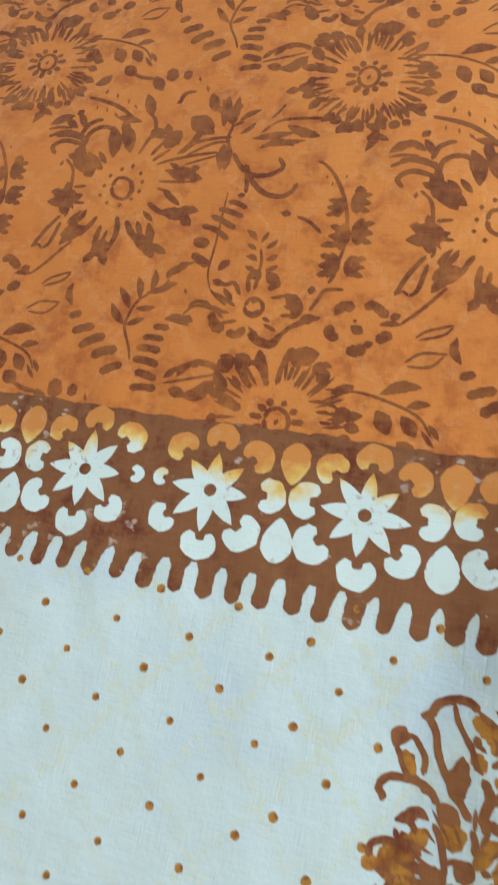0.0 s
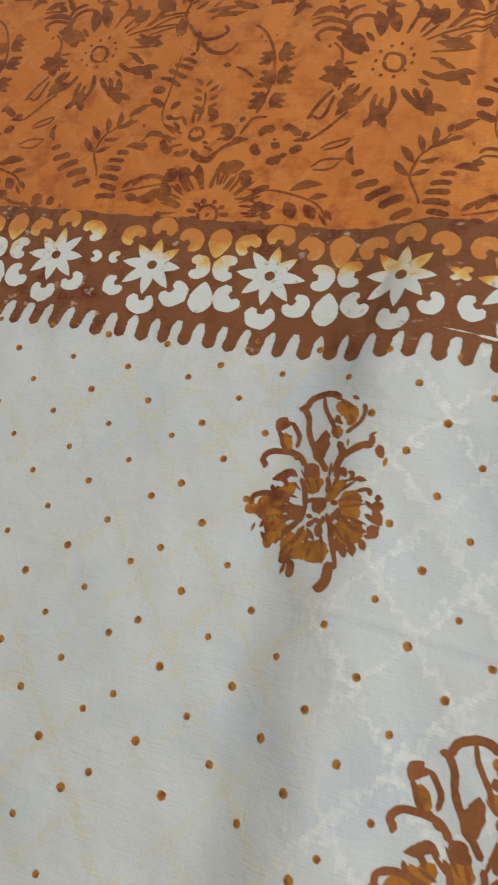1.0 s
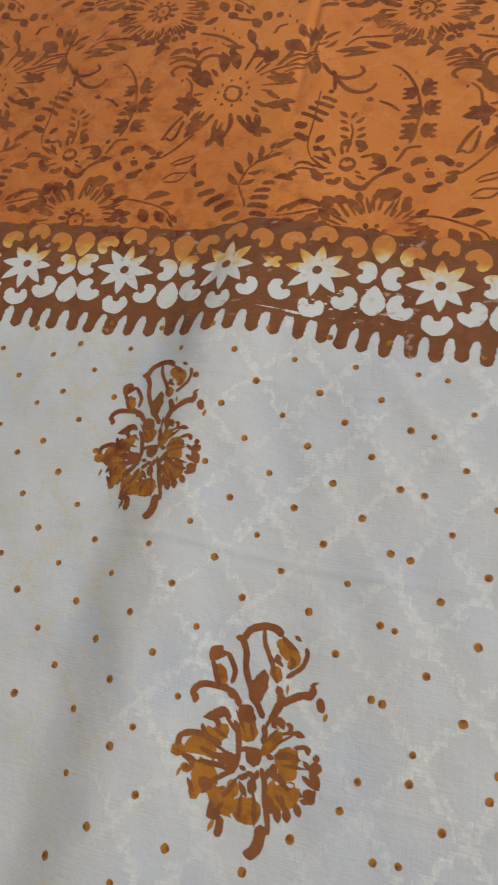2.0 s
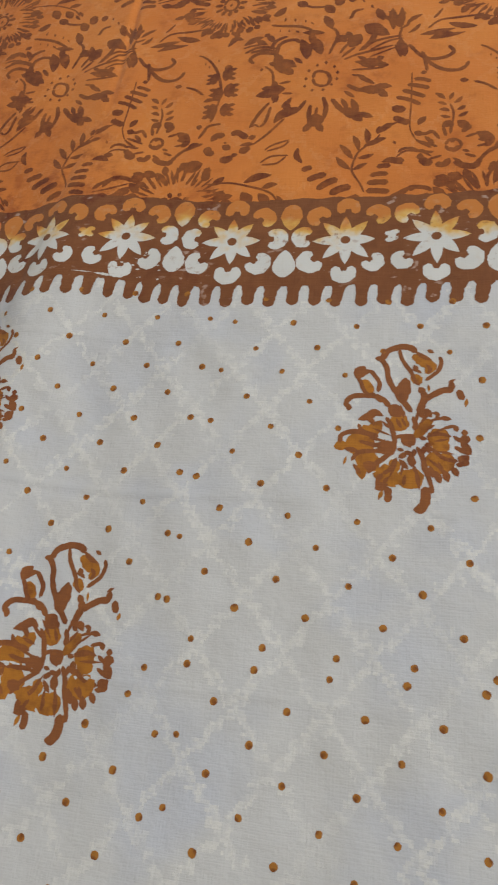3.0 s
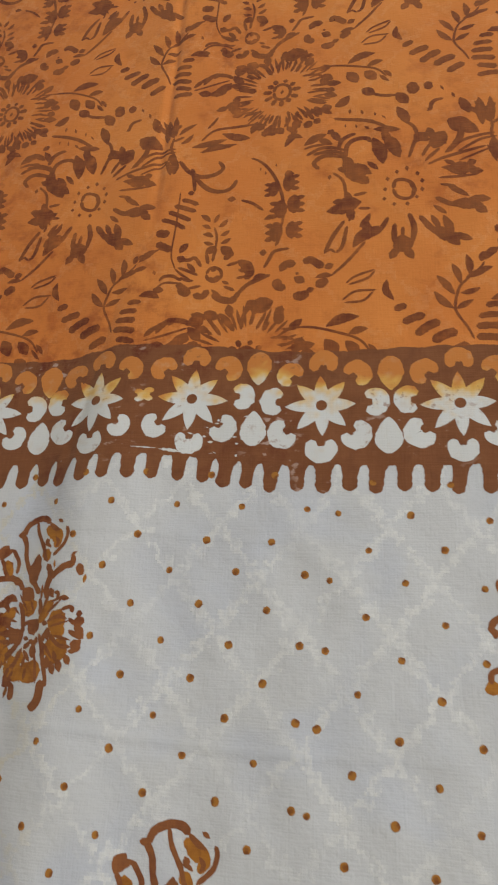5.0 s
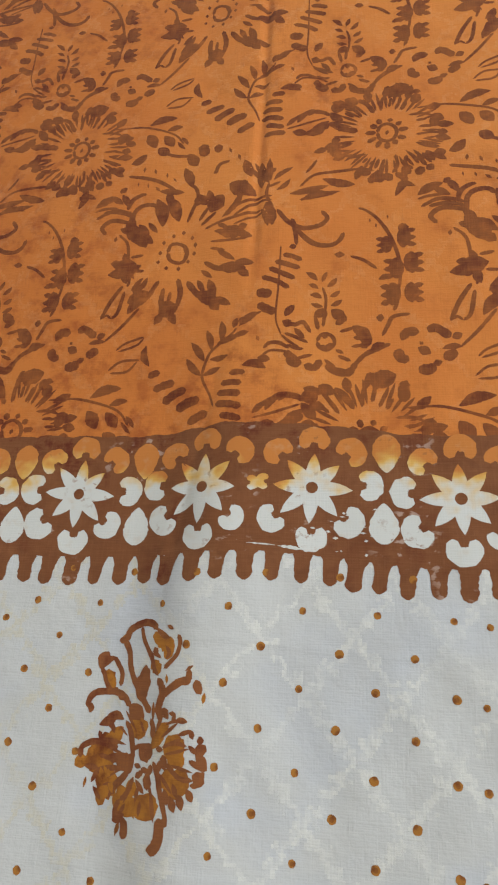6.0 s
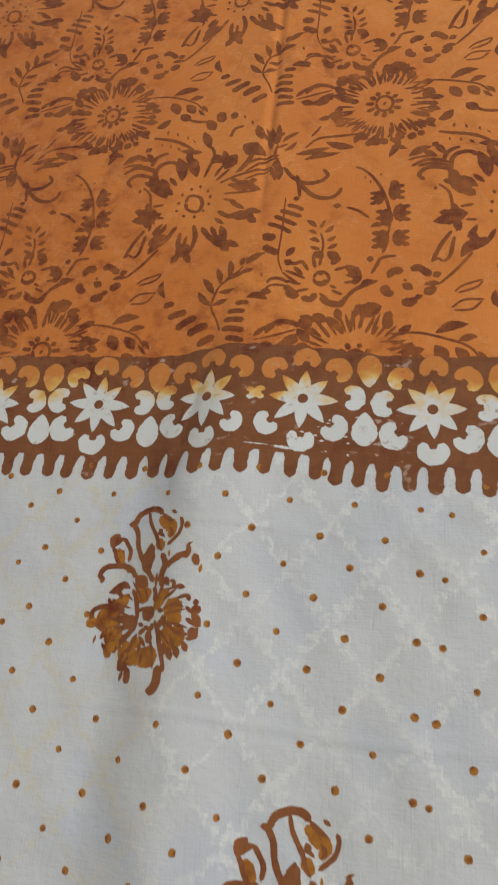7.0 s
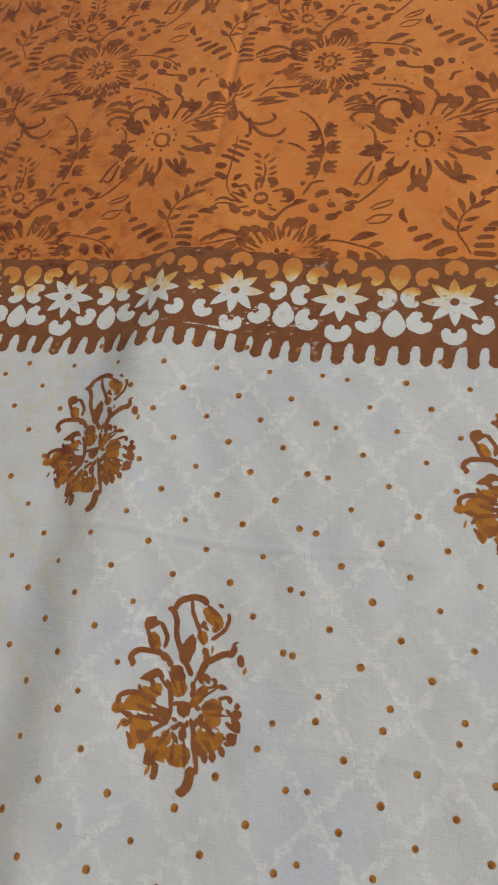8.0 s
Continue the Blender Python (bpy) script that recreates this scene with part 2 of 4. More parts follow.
def sheet(name, x0, x1, y0, y1, step, lift, mat, parent):
    """A piece of the cloth, as a fine grid on the drape."""
    nx, ny = int((x1 - x0) / step), int((y1 - y0) / step)
    gx, gy = np.meshgrid(np.linspace(x0, x1, nx + 1), np.linspace(y0, y1, ny + 1))
    gz = drape(gx, gy) + lift
    verts = np.stack([gx, gy, gz], -1).reshape(-1, 3).tolist()
    i = np.arange(nx * ny)
    a = i // nx * (nx + 1) + i % nx
    faces = np.stack([a, a + 1, a + nx + 2, a + nx + 1], -1).tolist()
    return link_mesh(name, verts, faces, [mat], parent)


# ---- drawing with ink ----
class Ink:
    """Printed strokes in millimetres round a motif's own centre."""

    def __init__(self, seed=0):
        self.strokes, self.rng = [], random.Random(seed)

    def spine(self, pts, closed=False, step=1.3):
        pts = [np.array(p, float) for p in pts]
        out = []
        count = len(pts) if closed else len(pts) - 1
        for i in range(count):
            if closed:
                p0, p1, p2, p3 = (pts[(i + k) % len(pts)] for k in (-1, 0, 1, 2))
            else:
                p1, p2 = pts[i], pts[i + 1]
                p0 = pts[i - 1] if i else 2 * p1 - p2
                p3 = pts[i + 2] if i + 2 < len(pts) else 2 * p2 - p1
            n = max(2, int(np.hypot(*(p2 - p1)) / step) + 1)
            for t in np.arange(n) / n:
                out.append(0.5 * (2 * p1 + (p2 - p0) * t + (2 * p0 - 5 * p1 + 4 * p2 - p3) * t * t + (3 * p1 - p0 - 3 * p2 + p3) * t ** 3))
        out.append(pts[0] if closed else pts[-1])
        return np.array(out)

    def add(self, width, pts, shape, mat=0, closed=False, rough=0.10):
        path = self.spine(pts, closed)
        along = np.r_[0, np.cumsum(np.hypot(*np.diff(path, axis=0).T))]
        total, half = along[-1], width / 2
        if shape == "leaf":
            w = half * np.sin(np.pi * np.clip(along / total, 0.015, 0.985)) ** 0.72
        elif shape == "blunt":
            w = half * np.sin(np.pi * np.clip(along / total, 0.02, 0.98)) ** 0.42
        elif shape == "pad":
            w = half * np.sin(np.pi * np.clip(along / total, 0.02, 0.98)) ** 0.22
        elif shape == "drop":
            s = np.clip(along / total, 0.01, 0.99)
            w = half * np.sin(np.pi * s ** 1.35) ** 0.5
        elif shape == "tooth":
            w = half * np.sqrt(np.clip(1 - (1 - np.minimum((total - along) / half, 1)) ** 2, 0.03, 1)) * (1 + 0.6 * np.exp(-((along / 2.8) ** 2)))
        elif closed:
            w = np.full_like(along, half)
        else:
            reach = min(half, total / 2)
            end = np.minimum(along, total - along)
            w = half * np.sqrt(np.clip(1 - (1 - np.minimum(end / reach, 1)) ** 2, 0.03, 1))
            if shape == "line":
                w *= 0.72 + 0.28 * np.sin(np.pi * along / total)
        w = w * (1 + rough * np.array([self.rng.uniform(-1, 1) for _ in w]))
        side = np.gradient(path, axis=0)
        side = np.stack([-side[:, 1], side[:, 0]], -1) / (np.hypot(*side.T)[:, None] + 1e-9)
        self.strokes.append((path, side, w, mat))

    def line(self, width, *pts):
        self.add(width, pts, "line")

    def leaf(self, width, *pts):
        self.add(width, pts, "leaf")

    def bar(self, width, *pts):
        self.add(width, pts, "bar")

    def ochre(self, width, *pts):
        self.add(width * 1.06, pts, "blunt", 1, rough=0.17)

    def bun(self, r, at, way):
        """A half-round leaf with three teeth on its outer side."""
        x, y = at
        r *= 1.12
        self.add(2.1 * r, [(x - way * r * 0.75, y), (x, y), (x + way * r * 0.42, y)], "blunt")
        for k in (-0.78, -0.05, 0.72):
            self.add(r * 0.55, [(x, y + k * r * 0.85), (x + way * r * 0.85, y + k * r * 1.1)], "leaf")

    def ray(self, width, angle, r0, r1, shape="leaf", bend=0.0, mat=0):
        a0, am, a1 = radians(angle), radians(angle + bend * 0.6), radians(angle + bend)
        rm = (r0 + r1) / 2
        self.add(width, [(r0 * math.cos(a0), r0 * math.sin(a0)), (rm * math.cos(am), rm * math.sin(am)), (r1 * math.cos(a1), r1 * math.sin(a1))], shape, mat)

    def arc(self, width, r, a0, a1, at=(0, 0), shape="leaf", rough=0.10):
        self.add(width, [(at[0] + r * math.cos(radians(a)), at[1] + r * math.sin(radians(a))) for a in np.linspace(a0, a1, 7)], shape, rough=rough)

    def lay(self, name, mats, parent, at, turn=0.0, scale=(1.0, 1.0), lift=0.00008, keep=None):
        """Lays the strokes on the cloth round the point at (mm), as one mesh. keep: lower bound of y in mm."""
        c, s = math.cos(radians(turn)), math.sin(radians(turn))
        verts, faces, index = [], [], []
        for i, (path, side, w, mat) in enumerate(self.strokes):
            rows = np.stack([path + side * w[:, None], path, path - side * w[:, None]], 1) * scale
            rows = rows @ np.array([[c, s], [-s, c]]) + at
            if keep is not None and rows[..., 1].min() < keep:
                continue
            rows = rows / 1000
            z = drape(rows[..., 0], rows[..., 1]) + lift + (0.00004 * (1, 0)[mat] if len(mats) > 1 else 0) + 0.0000015 * (i % 12)
            base, n = len(verts), len(path)
            verts += np.concatenate([rows, z[..., None]], -1).reshape(-1, 3).tolist()
            for k in range(n - 1):
                for j in (0, 1):
                    p = base + 3 * k + j
                    faces.append((p, p + 1, p + 4, p + 3))
                    index.append(mat)
        if not faces:
            return None
        return link_mesh(name, verts, faces, mats, parent, None, index)


def fern_lines(ink):
    ink.line(1.4, (27.4, -87.5), (25.2, -81.6), (21.2, -74.0), (20.4, -69.4), (22.7, -60.3), (26.6, -55.7), (33.4, -49.7), (35.2, -46.7))
    ink.leaf(3.8, (11.5, -61.4), (15.2, -66.8), (19.6, -70.9))
    ink.leaf(3.8, (13.2, -52.9), (16.9, -57.5), (20.6, -63.3))
    ink.leaf(3.5, (20.5, -46.9), (22.8, -52.4), (23.9, -57.8))
    ink.leaf(3.5, (27.4, -42.4), (28.5, -47.9), (28.2, -53.6))
    ink.leaf(3.1, (35.0, -41.2), (33.8, -46.6))
    ink.leaf(3.5, (36.8, -50.9), (31.8, -52.5), (26.3, -54.8))
    ink.leaf(3.1, (32.2, -61.0), (28.3, -62.3), (23.4, -62.8))
    ink.leaf(3.1, (28.8, -67.0), (25.3, -68.7), (20.8, -71.2))
    ink.leaf(3.8, (-10.1, -53.2), (-10.7, -58.9), (-7.3, -64.4))
    ink.bar(3.8, (-7.1, -70.3), (-4.4, -68.5), (-1.3, -68.0))
    ink.bar(4.2, (-3.7, -77.1), (1.2, -74.8), (6.7, -73.5))
    ink.bar(4.5, (1.9, -83.9), (7.7, -79.6), (13.1, -77.6))
    ink.bar(4.9, (9.1, -87.9), (14.4, -84.8), (20.4, -83.2))
    ink.bar(4.2, (15.6, -95.0), (20.3, -92.0), (24.8, -89.8))
    ink.bar(3.1, (33.7, -70.8), (37.5, -70.3), (41.3, -70.8))
    ink.bar(3.1, (30.1, -76.1), (35.0, -75.6), (40.1, -76.1))
    ink.bar(3.5, (28.7, -81.1), (34.6, -81.0), (40.1, -81.7))
    ink.bar(3.5, (28.4, -86.4), (34.9, -86.8), (40.8, -88.2))
    ink.bar(3.5, (31.1, -92.2), (35.7, -92.9), (41.3, -94.5))
    ink.bar(3.5, (30.7, -99.9), (36.7, -98.6), (42.2, -98.8))


def feather_lines(ink):
    ink.line(1.4, (35.2, -46.7), (38.1, -42.7), (42.0, -40.6), (45.8, -38.5))
    ink.line(1.4, (55.5, -51.7), (59.7, -55.6), (64.3, -58.9))
    ink.line(1.0, (53.0, -1.1), (52.9, -26.5), (52.6, -42.7), (55.5, -51.7))
    ink.bar(2.8, (54.2, -6.4), (59.1, -7.4), (63.7, -9.8))
    ink.bar(2.8, (50.5, -10.3), (56.3, -12.0), (62.9, -14.5))
    ink.bar(2.8, (47.8, -14.2), (54.4, -17.3), (60.7, -20.7))
    ink.bar(2.8, (44.5, -19.4), (51.6, -21.8), (58.2, -26.2))
    ink.bar(5.2, (42.7, -26.9), (46.1, -28.8), (50.1, -28.4))
    ink.bar(4.5, (43.5, -34.5), (47.5, -37.3), (52.6, -39.9))
    ink.leaf(4.2, (57.0, -42.0), (58.7, -38.9), (61.1, -36.1))
    ink.leaf(4.2, (36.6, -45.8), (39.2, -42.1), (43.6, -39.1))
    ink.leaf(3.1, (32.9, -51.9), (36.2, -50.8), (40.1, -49.7))
    ink.bar(3.5, (43.8, -53.7), (45.4, -53.1))
    ink.leaf(4.5, (38.2, -67.6), (43.6, -66.6), (49.4, -69.5))
    ink.line(1.4, (45.5, -64.9), (49.5, -60.7), (53.5, -60.0), (59.8, -61.5), (64.4, -65.0))
    ink.leaf(3.1, (37.2, -41.3), (35.4, -45.1))


def serrated_leaf_lines(ink):
    ink.line(3.1, (44.4, -91.4), (50.9, -88.1), (56.1, -85.4), (62.7, -86.1), (66.1, -88.5))
    ink.line(1.4, (43.2, -96.5), (51.0, -94.4), (58.8, -91.8), (64.5, -89.9))
    ink.leaf(4.9, (46.4, -98.9), (50.6, -99.8), (54.3, -101.0))
    ink.leaf(6.3, (52.5, -100.9), (58.9, -99.7), (61.5, -96.4), (65.6, -92.5))
    ink.leaf(3.1, (48.9, -92.7), (50.9, -89.3), (54.0, -87.6))
    ink.leaf(3.1, (56.3, -98.2), (59.9, -96.9), (62.0, -93.0))
    ink.leaf(3.1, (43.1, -94.2), (45.7, -91.4), (48.3, -88.6))
    ink.leaf(2.8, (54.8, -88.2), (57.4, -85.4), (60.1, -86.9))
    ink.leaf(2.4, (61.5, -98.3), (64.6, -97.0), (65.6, -94.8))


def sprig_lines(ink):
    ink.line(1.4, (74.3, -27.8), (76.0, -34.4), (75.6, -42.7))
    ink.leaf(2.8, (66.3, -19.1), (69.1, -20.9), (71.9, -24.1))
    ink.leaf(2.4, (74.1, -24.9), (75.2, -22.0), (76.3, -19.4))
    ink.leaf(2.8, (76.5, -27.6), (78.8, -26.1), (81.0, -23.0))
    ink.leaf(2.4, (67.7, -26.1), (69.9, -26.9), (72.4, -28.7))
    ink.leaf(2.8, (68.5, -32.0), (71.3, -32.2), (74.0, -34.0))
    ink.leaf(2.8, (77.9, -33.2), (80.1, -32.4), (82.5, -30.3))
    ink.leaf(2.4, (69.1, -36.9), (71.8, -38.0), (74.6, -38.8))
    ink.leaf(2.8, (78.4, -38.4), (80.8, -37.5), (83.6, -35.5))


def vine_lines(ink):
    ink.line(1.8, (91.3, 17.8), (95.0, 15.9), (99.9, 10.9), (104.6, 2.9), (108.0, -6.3), (110.1, -16.7), (110.0, -26.6), (108.4, -35.1))
    ink.line(1.8, (109.0, -37.6), (106.6, -43.5))
    ink.line(2.0, (101.0, -56.3), (103.7, -50.8), (105.6, -46.9), (109.3, -45.8), (113.8, -45.7))
    ink.leaf(4.3, (98.5, -46.6), (102.1, -46.9))
    ink.bar(2.4, (96.4, 9.3), (97.3, 9.3))
    ink.bar(2.7, (99.3, 6.0), (100.2, 6.0))
    ink.bar(2.4, (105.0, 10.4), (105.9, 10.4))
    ink.leaf(5.9, (110.6, 1.2), (113.0, 2.9), (115.2, 3.2))
    ink.bun(4.9, (113.6, -2.7), 1)
    ink.bun(5.2, (116.4, -17.4), 1)
    ink.bun(4.9, (115.8, -34.2), 1)
    ink.bun(4.4, (103.7, -6.0), -1)
    ink.bun(5.2, (107.6, -20.2), -1)
    ink.bun(5.2, (105.7, -34.4), -1)
    ink.leaf(3.1, (100.2, -25.7), (105.8, -23.5))
    ink.line(1.8, (87.2, -11.4), (93.5, -14.3), (99.6, -19.7))
    ink.leaf(3.5, (79.6, -9.8), (84.5, -10.5))


def side_leaf_lines(ink):
    ink.line(1.8, (61.6, 33.8), (69.0, 40.7), (80.8, 42.5), (92.6, 42.5), (98.9, 40.4))
    ink.leaf(3.5, (62.5, 24.9), (70.5, 29.0), (78.3, 27.2))
    ink.leaf(5.2, (73.4, 38.0), (80.8, 35.0), (89.5, 32.8))
    ink.line(1.8, (64.8, 42.6), (67.8, 46.8), (70.2, 51.2))


def hook_scroll_lines(ink):
    ink.leaf(7.0, (44.4, 26.5), (46.0, 19.7), (48.0, 11.6))
    ink.line(2.8, (49.9, 21.6), (55.9, 13.1), (62.7, 9.0), (71.3, 9.8), (75.4, 13.7), (72.5, 18.9))
    ink.line(2.8, (57.4, 15.2), (61.8, 6.3), (69.0, -0.6), (76.7, -2.5), (81.5, -0.1), (83.6, 4.6))
    ink.line(2.1, (58.3, 11.5), (59.8, 5.4), (60.5, -1.3))
    ink.bar(2.8, (57.0, -2.5), (60.5, -2.0))
    ink.line(1.8, (27.5, 19.8), (38.7, 26.6), (47.0, 28.1))
    ink.line(1.4, (27.7, 14.0), (36.6, 17.6), (46.0, 21.2))
    ink.leaf(8.4, (25.9, 40.2), (31.3, 36.6), (38.5, 32.2))
    ink.leaf(3.1, (41.8, 22.3), (44.3, 17.0), (45.7, 11.1))


def blade_fan_lines(ink):
    ink.leaf(3.1, (45.6, 38.3), (38.6, 45.9), (31.0, 51.7))
    ink.leaf(3.5, (45.6, 39.1), (41.7, 46.3), (37.2, 53.4))
    ink.leaf(3.8, (46.1, 39.8), (45.4, 47.1), (45.1, 55.3))
    ink.leaf(3.1, (48.0, 40.4), (51.5, 44.6), (57.5, 48.2))
    ink.leaf(4.2, (56.5, 30.6), (66.0, 31.9), (76.1, 34.4))
    ink.leaf(3.5, (61.6, 26.4), (71.9, 28.5), (81.9, 30.5))
    ink.line(1.8, (45.6, 38.3), (44.6, 30.2), (48.4, 21.7))
    ink.leaf(2.8, (49.6, 33.4), (53.5, 36.1), (56.4, 40.3))


def comb_lines(ink):
    ink.leaf(6.6, (-19.0, 72.3), (-12.4, 67.0))
    ink.line(2.2, (-15.6, 69.1), (-8.7, 65.6), (-0.2, 64.2))
    ink.leaf(6.6, (-0.9, 65.7), (5.0, 56.9))
    ink.bar(6.3, (6.9, 71.4), (8.9, 62.8))
    ink.bar(4.7, (15.7, 70.3), (16.3, 64.3))
    ink.bar(4.4, (22.3, 64.6), (23.6, 65.1))
    ink.bar(4.7, (27.6, 58.6), (29.1, 59.1))
    ink.leaf(5.5, (31.5, 56.2), (35.6, 44.6))
    ink.line(2.4, (15.8, 49.7), (17.8, 55.4), (23.3, 57.1))
    ink.bar(3.8, (15.2, 51.4), (16.7, 49.3))
    ink.leaf(5.1, (40.6, 54.2), (41.5, 36.1))
    ink.line(3.4, (40.9, 43.1), (48.6, 49.0))
    ink.leaf(10.7, (24.3, 41.3), (30.8, 37.1), (37.1, 35.6))
    ink.line(3.7, (31.2, 35.2), (28.8, 27.3), (22.9, 19.8))
    ink.line(2.0, (12.8, 13.0), (20.6, 16.3), (31.9, 19.3), (41.9, 21.4))
    ink.line(2.0, (21.6, 19.3), (28.9, 25.7), (39.0, 29.1), (47.1, 30.2))
    ink.line(1.7, (45.0, 36.0), (51.3, 39.5))


def berry_stem_lines(ink):
    ink.line(2.4, (-33.8, 52.6), (-24.0, 50.4), (-15.3, 47.0), (-6.3, 40.9))
    ink.bar(4.1, (-25.8, 56.5), (-24.2, 56.4))
    ink.bar(4.1, (-19.2, 54.2), (-17.8, 54.6))
    ink.bar(3.5, (-12.2, 51.1), (-11.1, 51.2))
    ink.bar(3.8, (-7.5, 47.6), (-6.7, 48.2))
    ink.bar(3.1, (-28.0, 46.5), (-27.1, 46.5))
    ink.bar(3.5, (-22.3, 44.9), (-21.2, 45.1))
    ink.bar(4.1, (-16.7, 41.7), (-15.5, 42.8))
    ink.leaf(5.5, (-33.2, 61.2), (-29.0, 63.1), (-25.1, 67.5))
    ink.line(2.8, (-31.4, 28.8), (-29.5, 35.4), (-24.6, 38.9), (-21.9, 38.9))
    ink.line(2.4, (-44.9, 28.1), (-36.6, 28.7), (-29.2, 26.4))
    ink.leaf(4.8, (-36.7, 44.2), (-34.1, 41.5))
    ink.line(2.4, (-30.2, 28.1), (-27.6, 19.9), (-27.0, 10.5))
    ink.leaf(4.0, (-42.2, 39.0), (-34.5, 33.3))


def scroll_knot_lines(ink):
    ink.leaf(4.2, (110.4, 25.0), (114.7, 32.6), (119.9, 30.6))
    ink.leaf(5.2, (121.0, 24.4), (126.8, 28.2), (133.1, 30.1))
    ink.leaf(4.2, (135.4, 32.1), (137.9, 28.3), (140.3, 23.7))
    ink.line(2.4, (122.3, 16.8), (130.0, 20.4), (137.3, 19.4), (142.6, 16.9))
    ink.line(2.8, (129.4, 6.2), (126.6, 10.9), (132.4, 14.9), (143.8, 12.2))
    ink.line(2.8, (143.3, 11.6), (143.9, 19.5), (148.0, 23.8), (154.0, 23.9), (157.0, 20.8))
    ink.leaf(6.3, (143.4, 6.1), (149.1, 4.2), (156.6, -1.1))
    ink.line(1.8, (120.9, 21.6), (126.0, 22.9), (134.2, 22.9))


def leaf_branch_lines(ink):
    ink.line(1.4, (123.3, 80.7), (138.0, 80.9), (152.2, 77.2), (161.0, 73.0), (166.0, 66.2))
    ink.leaf(5.2, (145.0, 81.2), (152.3, 85.1), (160.4, 85.7))
    ink.leaf(3.8, (155.6, 76.8), (160.4, 78.6), (164.4, 78.8))
    ink.leaf(7.0, (144.5, 74.2), (147.1, 70.7), (150.1, 64.9))
    ink.leaf(5.9, (154.2, 73.0), (157.3, 69.5), (160.3, 65.3))
    ink.leaf(2.4, (164.5, 71.0), (167.3, 67.6), (168.7, 65.1))
    ink.leaf(2.1, (162.3, 68.2), (164.8, 64.8), (167.3, 62.2))
    ink.line(1.4, (152.5, 95.2), (158.7, 99.8), (168.6, 100.1))
    ink.line(1.4, (153.6, 93.9), (162.3, 94.4), (167.4, 99.4))


def lily_lines(ink):
    ink.line(1.8, (-34.6, 13.7), (-29.2, 7.4), (-27.4, -4.3), (-25.4, -15.0), (-26.2, -19.1))
    ink.bar(3.8, (-37.2, 11.0), (-35.3, 10.8))
    ink.leaf(7.7, (-37.5, -11.4), (-28.4, -9.9), (-20.1, -6.5))
    ink.leaf(2.8, (-31.6, -8.2), (-26.8, -10.0), (-23.0, -14.4))
    ink.line(2.4, (-28.4, -18.3), (-34.1, -27.2), (-38.4, -37.1))
    ink.line(2.1, (-27.1, -21.8), (-29.5, -33.6), (-32.7, -37.1))
    ink.line(1.4, (-37.6, -36.5), (-35.4, -34.9), (-32.7, -37.1))
    ink.leaf(6.3, (-11.3, -22.7), (-19.8, -28.4), (-24.2, -34.8))
    ink.line(1.8, (-18.2, -31.8), (-26.5, -42.0), (-34.5, -50.2))
    ink.line(1.4, (-27.7, -55.3), (-23.4, -51.6), (-13.7, -48.2))
    ink.line(1.4, (-26.4, -56.0), (-17.4, -52.9), (-13.7, -48.9))
    ink.leaf(3.1, (-42.5, -51.1), (-38.4, -50.0), (-33.9, -50.2))
    ink.leaf(8.4, (-26.2, 17.5), (-22.8, 11.7), (-18.6, 4.5))
    ink.leaf(3.1, (-15.7, -14.2), (-17.7, -18.9), (-20.4, -22.2))


